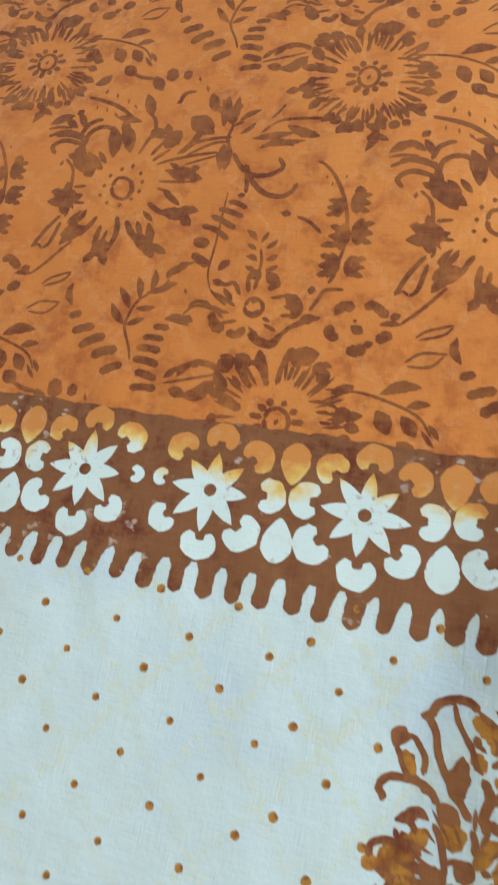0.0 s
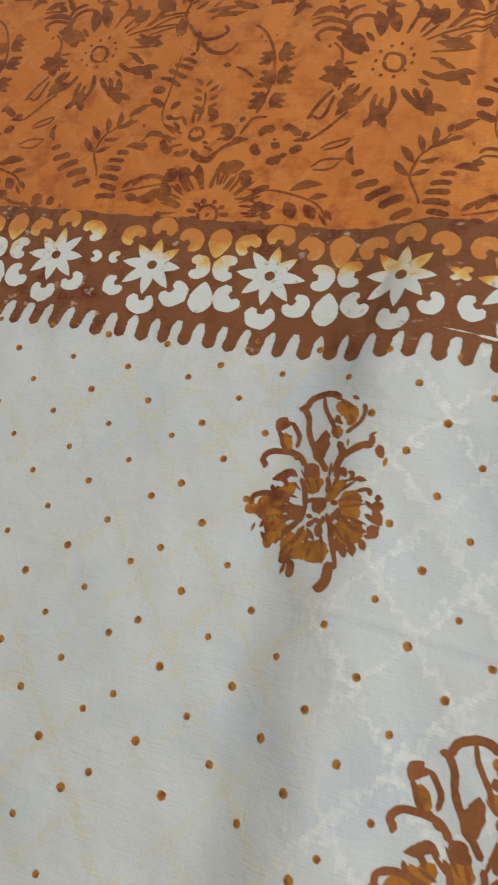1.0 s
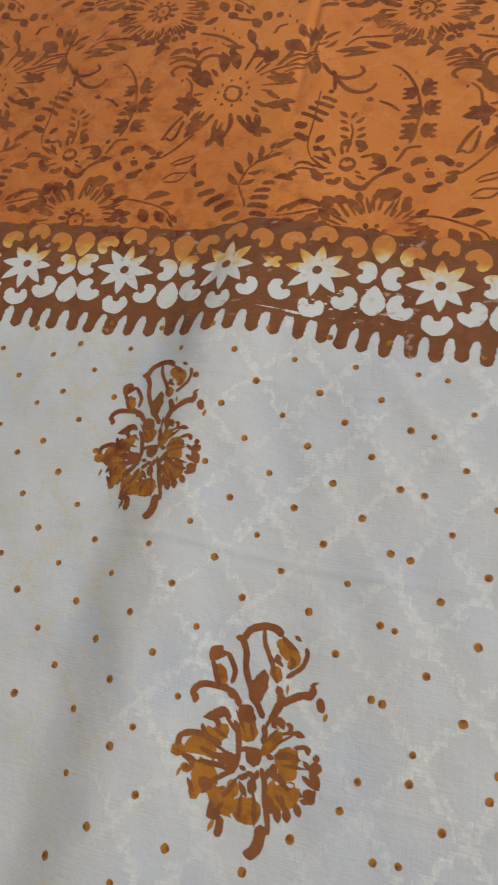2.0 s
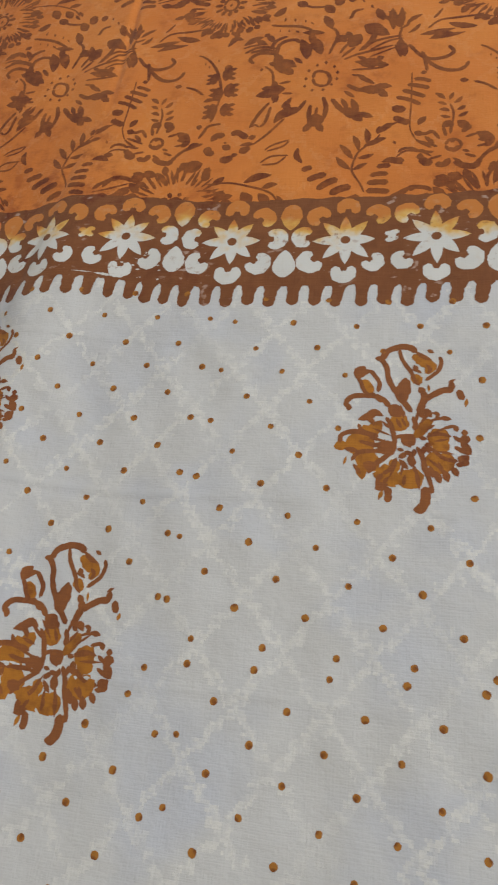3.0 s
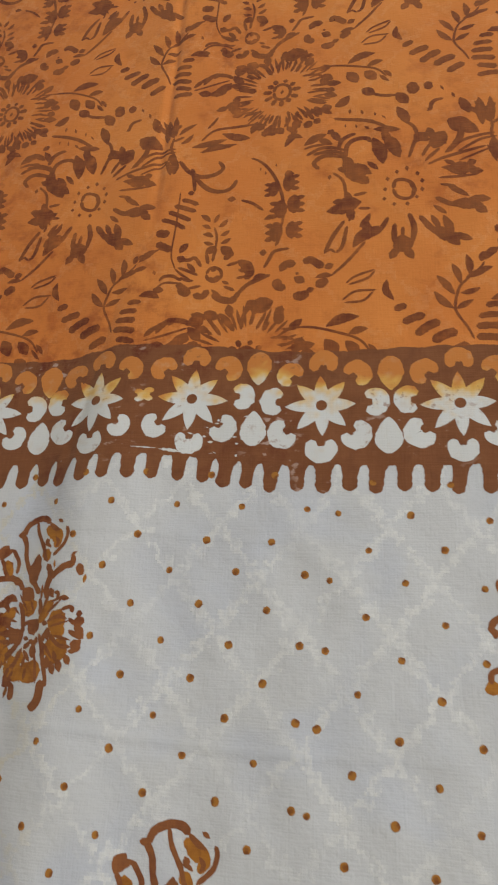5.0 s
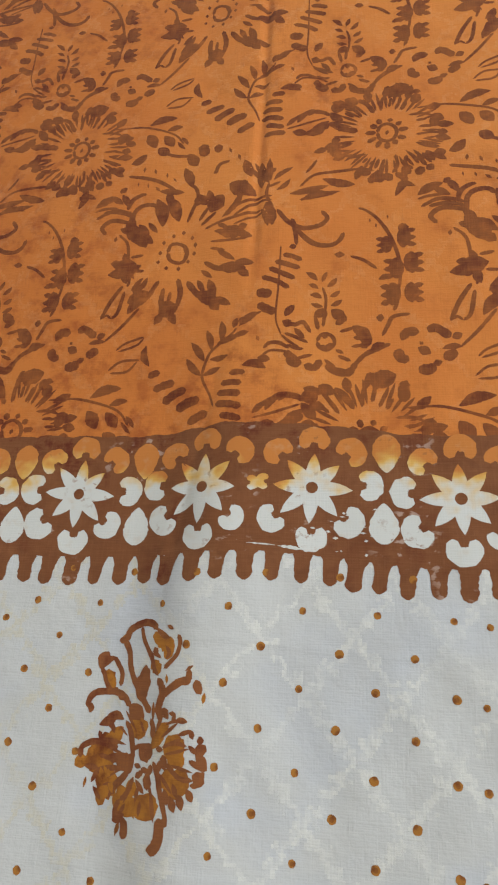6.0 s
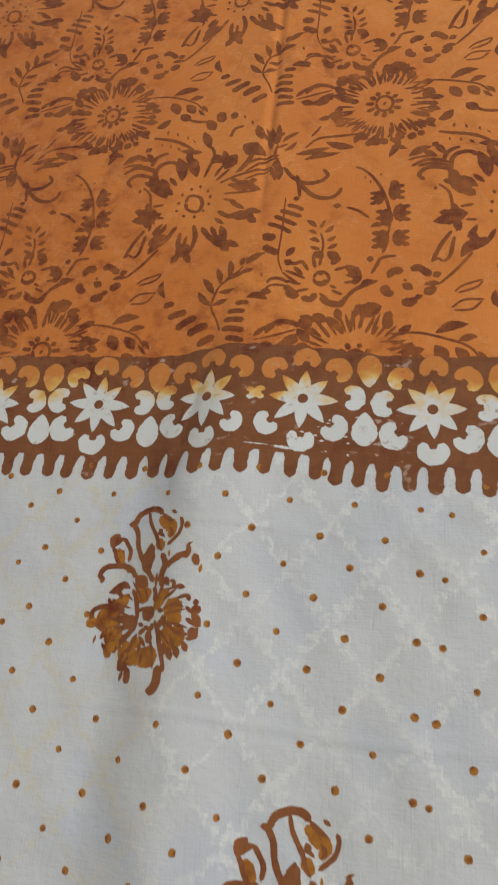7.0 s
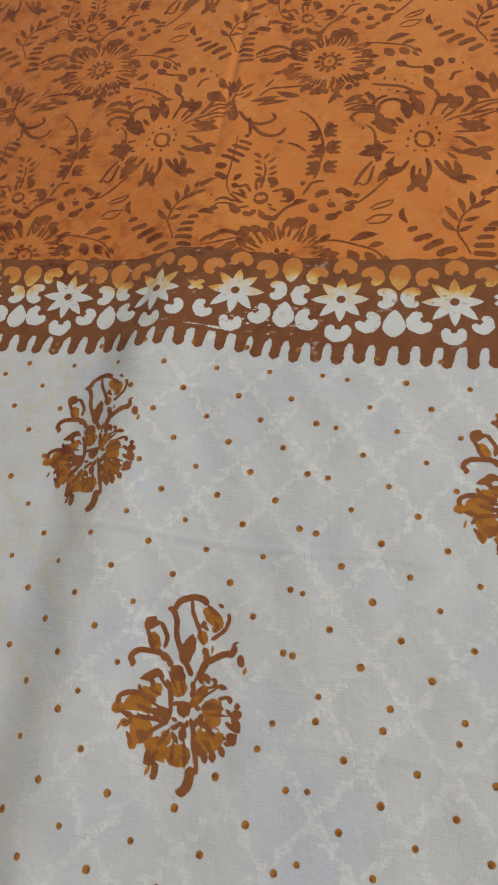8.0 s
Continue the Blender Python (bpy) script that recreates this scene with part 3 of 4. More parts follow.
def buta_lines(ink):
    ink.bar(2.6, (-13.3, 43.2), (-10.4, 38.2), (-9.5, 32.5), (-7.2, 27.1), (-4.4, 22.8), (-1.5, 18.5), (1.2, 14.8))
    ink.bar(3.1, (-12.5, 42.3), (-10.5, 46.5), (-7.2, 48.4), (-3.2, 49.4), (0.6, 48.7), (3.1, 46.4))
    ink.leaf(2.8, (-15.8, 42.9), (-11.8, 42.7))
    ink.line(2.0, (-4.8, 48.1), (-3.5, 42.9), (-1.2, 38.8), (1.0, 35.2), (2.4, 31.1), (4.5, 28.5))
    ink.ochre(5.7, (1.3, 44.6), (5.6, 41.8), (9.2, 38.7), (7.6, 34.7))
    ink.ochre(4.6, (1.2, 34.3), (3.7, 31.2), (5.1, 29.4))
    ink.bar(1.5, (1.1, 37.1), (3.5, 36.4), (5.4, 35.0))
    ink.leaf(2.8, (1.9, 39.4), (3.5, 36.2))
    ink.bar(1.9, (13.2, 43.8), (14.2, 41.1), (13.0, 36.6), (10.4, 33.9), (7.0, 31.1))
    ink.leaf(1.9, (7.9, 47.7), (11.0, 45.9))
    ink.leaf(2.4, (2.4, 47.0), (6.1, 44.0), (10.0, 42.0))
    ink.leaf(2.0, (7.3, 39.8), (9.2, 37.1), (7.7, 34.6))
    ink.leaf(6.8, (-1.7, 32.7), (-2.4, 27.2), (-3.7, 22.4), (-2.8, 18.8))
    ink.line(2.0, (-0.3, 31.5), (-0.7, 26.0), (-1.6, 19.9))
    ink.leaf(2.8, (-6.9, 28.1), (-4.5, 23.7))
    ink.bar(3.3, (5.8, 25.4), (6.8, 22.3), (5.5, 18.5), (4.2, 14.3))
    ink.leaf(3.4, (4.3, 27.6), (6.7, 24.0))
    ink.bar(3.1, (6.8, 21.2), (11.4, 24.3), (15.1, 26.1), (19.4, 26.2))
    ink.bar(4.2, (18.2, 31.5), (18.9, 30.3))
    ink.line(3.0, (18.6, 30.6), (18.3, 25.8))
    ink.bar(3.5, (21.5, 26.5), (22.3, 23.4), (23.6, 21.4))
    ink.ochre(4.0, (23.8, 20.0), (25.4, 19.7))
    ink.ochre(3.8, (7.9, 27.1), (9.1, 27.2))
    ink.leaf(5.8, (-24.0, 31.9), (-22.3, 35.6), (-20.3, 38.4))
    ink.bar(1.9, (-23.5, 32.3), (-21.9, 29.9), (-20.7, 26.4), (-18.0, 23.3), (-15.3, 24.4))
    ink.bar(2.1, (-17.8, 36.5), (-15.1, 32.8), (-13.4, 29.6), (-14.0, 24.9))
    ink.leaf(3.1, (-24.0, 32.9), (-20.1, 35.3), (-17.1, 36.2))
    ink.ochre(5.4, (-20.9, 31.3), (-18.5, 26.7), (-17.3, 23.8))
    ink.bar(2.6, (-28.5, 17.1), (-27.8, 20.6), (-25.0, 22.8), (-20.8, 23.1), (-15.6, 22.8), (-11.5, 20.9), (-8.8, 17.2))
    ink.bar(3.8, (-28.3, 17.1), (-25.5, 16.9))
    ink.leaf(3.7, (-15.1, 22.8), (-10.9, 19.9))
    ink.ochre(8.8, (-17.2, 8.3), (-12.8, 4.4))
    ink.ochre(4.6, (-20.5, 7.4), (-13.9, 2.5))
    ink.leaf(4.2, (-22.5, 10.7), (-18.5, 12.2), (-14.9, 14.2), (-11.4, 12.5))
    ink.bar(1.8, (-22.3, 8.5), (-21.0, 5.8), (-17.7, 3.7))
    ink.leaf(2.4, (-19.4, 11.5), (-16.5, 10.2), (-15.3, 7.6))
    ink.line(1.3, (-18.6, 3.2), (-13.6, 1.2), (-9.6, -0.5))
    ink.line(2.4, (-10.2, 12.1), (-8.0, 8.6), (-6.8, 4.3), (-5.8, -1.7))
    ink.ochre(8.1, (-6.9, 12.8), (-4.1, 9.1), (-2.5, 5.8))
    ink.leaf(6.5, (-9.1, 17.9), (-5.9, 15.2), (-3.8, 12.3))
    ink.leaf(2.4, (-4.1, 16.4), (-1.9, 12.8))
    ink.line(1.3, (-3.3, 11.9), (-1.3, 7.7))
    ink.ochre(8.4, (3.5, 7.5), (7.0, 4.5))
    ink.ochre(6.8, (5.1, 10.4), (8.7, 6.9))
    ink.bar(2.4, (1.5, 12.8), (2.8, 9.2), (2.2, 6.0))
    ink.leaf(3.4, (5.3, 13.8), (7.5, 15.3), (9.7, 12.6))
    ink.bar(1.8, (9.9, 14.8), (12.3, 14.2), (11.7, 11.1))
    ink.line(1.3, (8.8, 10.7), (12.7, 11.9), (17.9, 11.9))
    ink.leaf(2.4, (13.2, 12.5), (18.2, 11.6))
    ink.leaf(2.3, (4.2, 14.3), (7.0, 12.4))
    ink.line(1.7, (14.3, 7.0), (17.8, 8.0), (19.9, 8.4))
    ink.bar(2.4, (19.4, 8.8), (20.5, 5.6))
    ink.ochre(9.4, (8.1, 1.1), (13.2, 2.4), (17.1, 1.9))
    ink.ochre(5.7, (9.9, -1.2), (17.2, -1.9))
    ink.line(1.7, (7.3, 2.8), (12.8, 4.4), (18.0, 3.2))
    ink.bar(5.2, (22.9, 3.9), (24.2, -0.2))
    ink.leaf(3.7, (21.8, 0.7), (26.1, -4.3))
    ink.leaf(3.4, (22.1, 5.0), (24.9, 5.2))
    ink.leaf(2.0, (18.7, 3.5), (22.2, 0.5))
    ink.line(2.1, (19.1, -1.6), (22.7, -3.6), (26.3, -4.9))
    ink.bar(1.8, (9.2, -2.6), (14.8, -7.3), (20.6, -8.3))
    ink.bar(4.2, (20.4, -6.6), (23.0, -7.9), (22.3, -10.5))
    ink.leaf(3.7, (22.9, -5.9), (25.0, -7.6))
    ink.ochre(11.6, (10.2, -7.3), (14.4, -10.7), (16.4, -13.4))
    ink.ochre(8.1, (7.9, -5.9), (12.3, -9.5))
    ink.leaf(3.1, (18.1, -11.0), (20.5, -15.2))
    ink.leaf(3.4, (14.8, -12.8), (16.3, -18.0))
    ink.leaf(3.4, (11.1, -13.3), (13.1, -18.8))
    ink.leaf(3.1, (8.7, -11.2), (10.0, -16.5))
    ink.bar(2.0, (19.5, -9.8), (23.0, -10.1))
    ink.leaf(2.3, (12.3, -9.3), (14.1, -14.0))
    ink.line(2.4, (3.3, -2.1), (5.6, -6.9), (6.7, -11.8), (8.5, -17.4), (9.9, -22.2))
    ink.bar(2.4, (0.6, -5.6), (2.3, -11.2))
    ink.bar(4.2, (6.8, -20.7), (7.1, -24.9), (6.4, -28.6), (3.8, -31.6))
    ink.leaf(4.2, (2.0, -30.9), (7.4, -30.6))
    ink.leaf(4.0, (10.4, -23.1), (7.7, -21.2))
    ink.leaf(2.0, (2.9, -12.4), (4.4, -22.1))
    ink.ochre(10.1, (-0.2, -13.3), (-0.1, -18.6), (-0.4, -21.8))
    ink.ochre(6.8, (1.5, -12.8), (3.6, -21.5))
    ink.bar(2.4, (-0.1, -6.9), (1.3, -11.9))
    ink.leaf(2.3, (-4.2, -8.4), (-0.2, -13.2))
    ink.line(1.7, (-1.6, -15.6), (-2.2, -20.6))
    ink.ochre(11.6, (-5.2, -13.9), (-9.1, -16.7), (-11.2, -20.0))
    ink.ochre(5.4, (-8.1, -12.5), (-3.9, -10.2))
    ink.bar(2.1, (-13.0, -22.3), (-12.9, -18.2), (-11.0, -15.3))
    ink.leaf(4.0, (-14.1, -22.4), (-8.6, -20.1))
    ink.line(2.1, (-5.2, -7.6), (-7.9, -13.1), (-11.1, -15.5))
    ink.bar(3.3, (-8.8, -21.3), (-8.4, -25.7), (-9.2, -28.2))
    ink.ochre(4.6, (-12.5, -24.6), (-10.8, -25.2))
    ink.leaf(2.0, (-8.4, -16.6), (-11.0, -20.3))
    ink.ochre(11.3, (-22.2, -11.1), (-16.9, -8.8), (-13.8, -6.6))
    ink.ochre(7.8, (-22.5, -14.4), (-18.0, -13.9))
    ink.line(2.2, (-24.7, -9.8), (-21.7, -5.7), (-14.9, -4.7), (-9.8, -5.0))
    ink.leaf(4.7, (-19.5, -10.6), (-13.8, -13.3))
    ink.bar(2.0, (-17.4, -15.5), (-13.7, -10.2), (-6.0, -4.5))
    ink.ochre(4.0, (-28.0, -9.6), (-26.9, -9.9))
    ink.leaf(2.0, (-23.8, -11.2), (-20.3, -15.8))
    ink.ochre(11.3, (-27.3, -2.1), (-21.6, -1.4), (-14.9, -1.6))
    ink.ochre(5.4, (-30.1, 0.1), (-29.2, -4.8))
    ink.bar(2.4, (-30.0, -1.1), (-29.5, 2.8), (-24.0, 4.7), (-17.7, 3.7), (-13.2, 2.4))
    ink.line(2.0, (-21.9, 0.0), (-15.6, -1.5), (-11.7, -0.8))
    ink.leaf(2.4, (-28.1, -3.9), (-21.8, -4.8))
    ink.leaf(2.0, (-17.7, -0.7), (-13.8, -2.8))
    ink.leaf(7.3, (-14.0, -2.0), (-9.4, -2.4), (-6.7, -0.1))
    ink.bar(3.5, (-10.9, 0.2), (-7.3, -2.9))
    ink.bar(2.6, (-6.5, 1.0), (-7.0, -4.4), (-9.6, -5.9))
    ink.bar(1.8, (-6.3, 1.8), (-3.5, 3.0), (2.5, 3.3))
    ink.leaf(5.7, (-3.4, 2.2), (-0.1, 0.3), (2.7, 2.5))
    ink.leaf(2.8, (-0.7, 0.8), (0.7, -2.7))
    ink.bar(2.1, (-2.0, -4.6), (1.9, -5.8), (2.2, -3.2))
    ink.bar(2.4, (-4.4, -7.7), (-0.9, -5.5))
    ink.bar(2.1, (4.4, 2.4), (7.7, 1.8))
    ink.bar(3.1, (7.7, 0.2), (8.7, -5.0))
    ink.leaf(2.0, (-5.2, -3.3), (-2.1, -4.2))
    ink.leaf(2.3, (6.2, -1.7), (6.0, -6.0))
    # streaks of the second block, drawn out from the heart of the flower
    for k in range(18):
        a = k * 20 + ink.rng.uniform(-5, 5)
        r0 = ink.rng.uniform(7, 13)
        far = 26 if -60 < (a + 180) % 360 - 180 < 60 or 130 < a < 230 else 19
        ink.ray(ink.rng.uniform(1.0, 1.9), a, r0, min(far, r0 + ink.rng.uniform(5, 11)), bend=ink.rng.uniform(-4, 4))


def daisy_lines(ink):
    ink.bar(2.0, (-5.0, 0.4), (-3.7, 5.2), (0.1, 5.8), (4.2, 3.4), (5.3, -1.1), (3.7, -5.5), (-0.1, -5.9), (-3.5, -3.8), (-5.0, 0.4))
    ink.leaf(2.6, (3.0, 3.5), (5.4, -0.4), (3.8, -4.7))
    ink.bar(2.8, (-3.9, 10.8), (-1.9, 11.0))
    ink.bar(3.4, (1.2, 12.7), (3.2, 12.9))
    ink.bar(3.1, (6.3, 8.9), (8.3, 9.1))
    ink.bar(3.4, (8.4, 4.2), (10.4, 4.4))
    ink.bar(3.1, (8.2, -1.1), (10.2, -0.9))
    ink.bar(2.8, (5.4, -5.7), (7.4, -5.5))
    ink.bar(3.1, (0.7, -9.7), (2.7, -9.5))
    ink.bar(2.5, (-5.8, -9.0), (-3.8, -8.8))
    ink.bar(2.5, (-10.5, -5.2), (-8.5, -5.0))
    ink.bar(2.8, (-10.0, 0.4), (-8.0, 0.6))
    ink.bar(3.4, (-8.7, 6.6), (-6.7, 6.8))
    ink.leaf(7.0, (-14.5, 35.9), (-10.7, 26.3), (-9.6, 17.4))
    ink.leaf(7.0, (-8.6, 36.9), (-4.4, 29.6), (-1.1, 20.4))
    ink.leaf(4.4, (-14.0, 41.5), (-0.2, 39.5))
    ink.leaf(4.7, (-9.0, 40.5), (-6.2, 30.6))
    ink.line(2.2, (3.4, 19.5), (6.0, 27.9), (8.1, 34.8), (6.2, 41.4), (2.6, 44.6))
    ink.leaf(5.7, (-1.4, 56.3), (1.9, 49.2), (4.1, 42.8))
    ink.leaf(6.3, (7.6, 29.3), (9.6, 33.5), (13.4, 29.4))
    ink.leaf(9.7, (21.9, 34.6), (18.6, 29.8), (15.9, 24.1))
    ink.leaf(4.4, (13.7, 38.6), (15.9, 30.9))
    ink.line(2.1, (10.0, 19.4), (12.2, 23.8), (14.8, 27.8))
    ink.line(2.1, (11.3, 16.2), (16.3, 21.3), (19.0, 23.8))
    ink.leaf(8.1, (21.4, 10.2), (35.6, 9.4))
    ink.leaf(4.1, (31.3, 12.0), (36.2, 13.7))
    ink.leaf(4.1, (31.5, 8.1), (39.1, 6.9))
    ink.line(1.7, (17.5, 4.9), (25.2, 4.7), (36.7, 5.6))
    ink.leaf(2.8, (20.6, 15.7), (26.2, 12.5))
    ink.leaf(2.6, (19.0, 11.3), (25.4, 10.4))
    ink.leaf(6.8, (22.6, -11.1), (37.4, -13.4))
    ink.leaf(4.7, (31.6, -8.9), (41.2, -10.2))
    ink.leaf(4.7, (33.3, -13.4), (39.1, -18.3))
    ink.line(2.8, (15.3, -7.0), (21.2, -11.1), (26.6, -13.2))
    ink.leaf(3.4, (21.5, -0.6), (31.2, -7.7))
    ink.line(1.7, (17.8, 0.9), (25.6, -1.2))
    ink.leaf(7.3, (12.9, -24.4), (25.5, -33.2))
    ink.leaf(5.1, (19.6, -29.4), (25.2, -36.0))
    ink.leaf(4.1, (21.9, -28.7), (31.1, -33.6))
    ink.line(3.4, (7.1, -17.6), (12.3, -24.7), (17.6, -29.2))
    ink.leaf(3.4, (12.7, -17.4), (16.7, -25.3))
    ink.leaf(4.4, (18.5, -17.8), (22.7, -28.7))
    ink.leaf(2.6, (14.0, -11.7), (20.2, -17.0))
    ink.leaf(10.4, (-5.5, -36.6), (-1.6, -33.7), (3.8, -32.4))
    ink.leaf(4.4, (-7.8, -41.4), (-3.7, -35.0))
    ink.leaf(4.4, (3.4, -42.0), (-0.7, -34.9))
    ink.line(3.0, (2.1, -15.6), (4.3, -24.3), (3.1, -32.9))
    ink.line(2.8, (-4.9, -20.8), (-5.3, -29.3), (-3.4, -35.3))
    ink.line(1.9, (-1.0, -23.2), (-1.5, -29.8))
    ink.leaf(7.3, (-23.2, -28.7), (-13.2, -22.2))
    ink.leaf(4.7, (-19.8, -16.4), (-17.9, -26.1))
    ink.line(2.6, (-7.9, -16.3), (-11.8, -23.3), (-16.4, -27.6))
    ink.leaf(2.8, (-16.7, -14.0), (-22.0, -21.5))
    ink.leaf(8.4, (-33.8, -6.1), (-21.2, -5.7))
    ink.leaf(4.1, (-35.5, -4.4), (-29.4, -4.6))
    ink.leaf(3.8, (-28.6, 1.7), (-26.7, -5.1))
    ink.line(1.9, (-25.0, -1.1), (-18.0, -0.1))
    ink.line(1.9, (-22.7, -9.5), (-16.4, -9.9))
    ink.leaf(4.1, (-27.9, -10.3), (-25.2, -17.0))
    ink.leaf(8.7, (-30.0, 21.2), (-19.7, 7.0))
    ink.leaf(4.1, (-33.0, 17.5), (-26.4, 14.8))
    ink.leaf(4.4, (-28.2, 24.7), (-25.2, 16.2))
    ink.leaf(5.3, (-22.1, 10.1), (-17.0, 5.4))
    ink.leaf(4.4, (-22.9, 19.5), (-16.5, 12.1))
    ink.leaf(3.1, (-17.6, 20.3), (-12.1, 13.6))


def rosette_lines(ink):
    ink.bar(3.4, (-0.9, 0.4), (0.9, -0.1))
    ink.bar(1.9, (-4.9, 0.9), (-3.6, 4.6), (0.1, 6.1), (3.7, 3.7), (4.9, -0.3), (3.3, -4.3), (-0.1, -5.5), (-3.7, -3.4), (-4.9, 0.9))
    ink.bar(2.9, (-3.3, 6.3), (-4.5, 10.1))
    ink.bar(2.9, (1.3, 7.1), (2.2, 9.8))
    ink.bar(2.9, (4.4, 4.4), (7.6, 6.3))
    ink.bar(2.9, (5.7, 0.9), (10.9, 1.4))
    ink.bar(2.9, (5.2, -3.4), (9.5, -5.1))
    ink.bar(2.9, (2.9, -5.3), (4.9, -8.6))
    ink.bar(3.0, (-0.0, -6.1), (-0.1, -11.0))
    ink.bar(3.0, (-3.5, -4.5), (-5.5, -9.0))
    ink.bar(2.6, (-5.4, -2.1), (-10.2, -4.5))
    ink.bar(2.6, (-5.7, 1.0), (-11.2, 1.7))
    ink.bar(2.9, (-4.8, 4.3), (-8.6, 6.4))
    ink.leaf(9.2, (0.4, 30.9), (5.5, 29.3), (12.3, 31.2))
    ink.bar(3.6, (1.3, 32.8), (-0.8, 26.1))
    ink.bar(1.9, (-2.9, 15.9), (-2.2, 23.3), (0.5, 27.9))
    ink.bar(1.7, (1.4, 18.2), (2.8, 24.7))
    ink.bar(1.7, (4.5, 15.8), (8.1, 23.6))
    ink.bar(1.7, (7.7, 14.7), (10.7, 20.0))
    ink.bar(5.7, (15.3, 24.9), (15.3, 18.0))
    ink.leaf(3.3, (13.4, 26.9), (18.1, 25.9))
    ink.bar(6.4, (21.6, 5.8), (26.4, 3.8))
    ink.leaf(5.6, (22.3, 8.8), (28.9, 5.1))
    ink.leaf(4.5, (26.3, 2.4), (32.7, 0.7))
    ink.leaf(4.5, (24.9, -2.6), (30.2, -4.4))
    ink.line(1.7, (11.2, 10.6), (17.5, 10.6), (22.8, 9.1))
    ink.line(1.6, (14.7, 6.4), (20.4, 6.7))
    ink.line(1.6, (14.4, -3.2), (22.2, -2.6))
    ink.line(1.6, (17.8, -6.9), (24.1, -6.2))
    ink.line(1.6, (16.6, 2.3), (22.3, 2.2))
    ink.bar(5.9, (24.5, -15.0), (26.4, -20.5))
    ink.line(2.0, (14.2, -9.0), (19.6, -11.0), (25.7, -13.8))
    ink.leaf(3.7, (21.2, -17.2), (28.5, -22.3))
    ink.bar(5.2, (13.0, -26.8), (17.9, -28.7))
    ink.line(2.1, (14.4, -17.5), (18.7, -25.1))
    ink.line(2.1, (16.9, -16.5), (21.3, -23.6))
    ink.bar(2.3, (9.3, -16.4), (8.6, -22.4), (12.2, -25.7))
    ink.leaf(4.5, (18.9, -24.9), (22.1, -28.1))
    ink.line(1.7, (11.4, -16.1), (15.1, -23.1))
    ink.bar(6.2, (-9.3, -28.3), (-1.4, -30.5))
    ink.leaf(5.8, (-13.5, -23.4), (-9.1, -27.3))
    ink.leaf(5.8, (-2.4, -30.9), (2.1, -28.0))
    ink.bar(1.8, (3.8, -15.2), (4.7, -22.0), (2.1, -26.9))
    ink.line(2.1, (-6.6, -23.6), (-4.4, -16.9))
    ink.line(2.1, (-4.1, -25.2), (-1.6, -17.3))
    ink.bar(1.7, (-9.4, -20.6), (-7.1, -18.0))
    ink.leaf(5.0, (-10.3, -29.5), (-6.3, -31.9))
    ink.line(2.0, (-20.8, -14.5), (-10.9, -12.7))
    ink.bar(1.8, (-12.9, -18.9), (-10.1, -15.5))
    ink.bar(6.4, (-27.0, -7.5), (-25.7, -13.1))
    ink.leaf(5.8, (-32.5, -6.8), (-24.6, -5.0))
    ink.leaf(4.2, (-37.9, -8.9), (-31.0, -7.0))
    ink.line(1.7, (-23.8, -5.1), (-17.8, -4.4))
    ink.line(1.7, (-23.8, -8.7), (-18.3, -10.2))
    ink.line(1.7, (-23.2, -12.7), (-17.2, -12.7))
    ink.bar(4.7, (-27.0, 0.6), (-25.9, -3.7))
    ink.bar(3.6, (-24.9, 6.6), (-19.5, 4.9), (-15.0, 3.6))
    ink.leaf(4.5, (-24.9, 4.6), (-22.5, 8.5))
    ink.bar(7.5, (-26.9, 18.4), (-24.7, 24.8))
    ink.leaf(5.3, (-29.5, 18.7), (-23.0, 10.3))
    ink.leaf(4.7, (-28.5, 25.9), (-20.4, 23.0))
    ink.line(2.1, (-20.6, 24.5), (-12.8, 13.0))
    ink.bar(1.9, (-21.7, 17.6), (-17.1, 13.5))
    ink.bar(2.6, (-15.1, 25.2), (-10.6, 22.3), (-6.4, 15.0))
    ink.leaf(6.2, (-21.9, 27.0), (-14.9, 22.8))
    ink.bar(3.4, (3.5, -27.1), (7.9, -31.5), (4.7, -36.3))
    ink.leaf(3.3, (7.1, -23.6), (8.9, -30.3))
    for k in range(40):
        a = k * 9 + ink.rng.uniform(-3, 3)
        ink.ray(1.7, a, 17.5 + ink.rng.uniform(-1.5, 2.5), 28.5 + ink.rng.uniform(-1.5, 1.5), bend=ink.rng.uniform(-3, 3))
    for k in range(14):
        a = k * 25.7 + 8 + ink.rng.uniform(-5, 5)
        ink.ray(4.6, a, 24.5, 32.5 + ink.rng.uniform(-2.0, 1.5), bend=ink.rng.uniform(-6, 6))


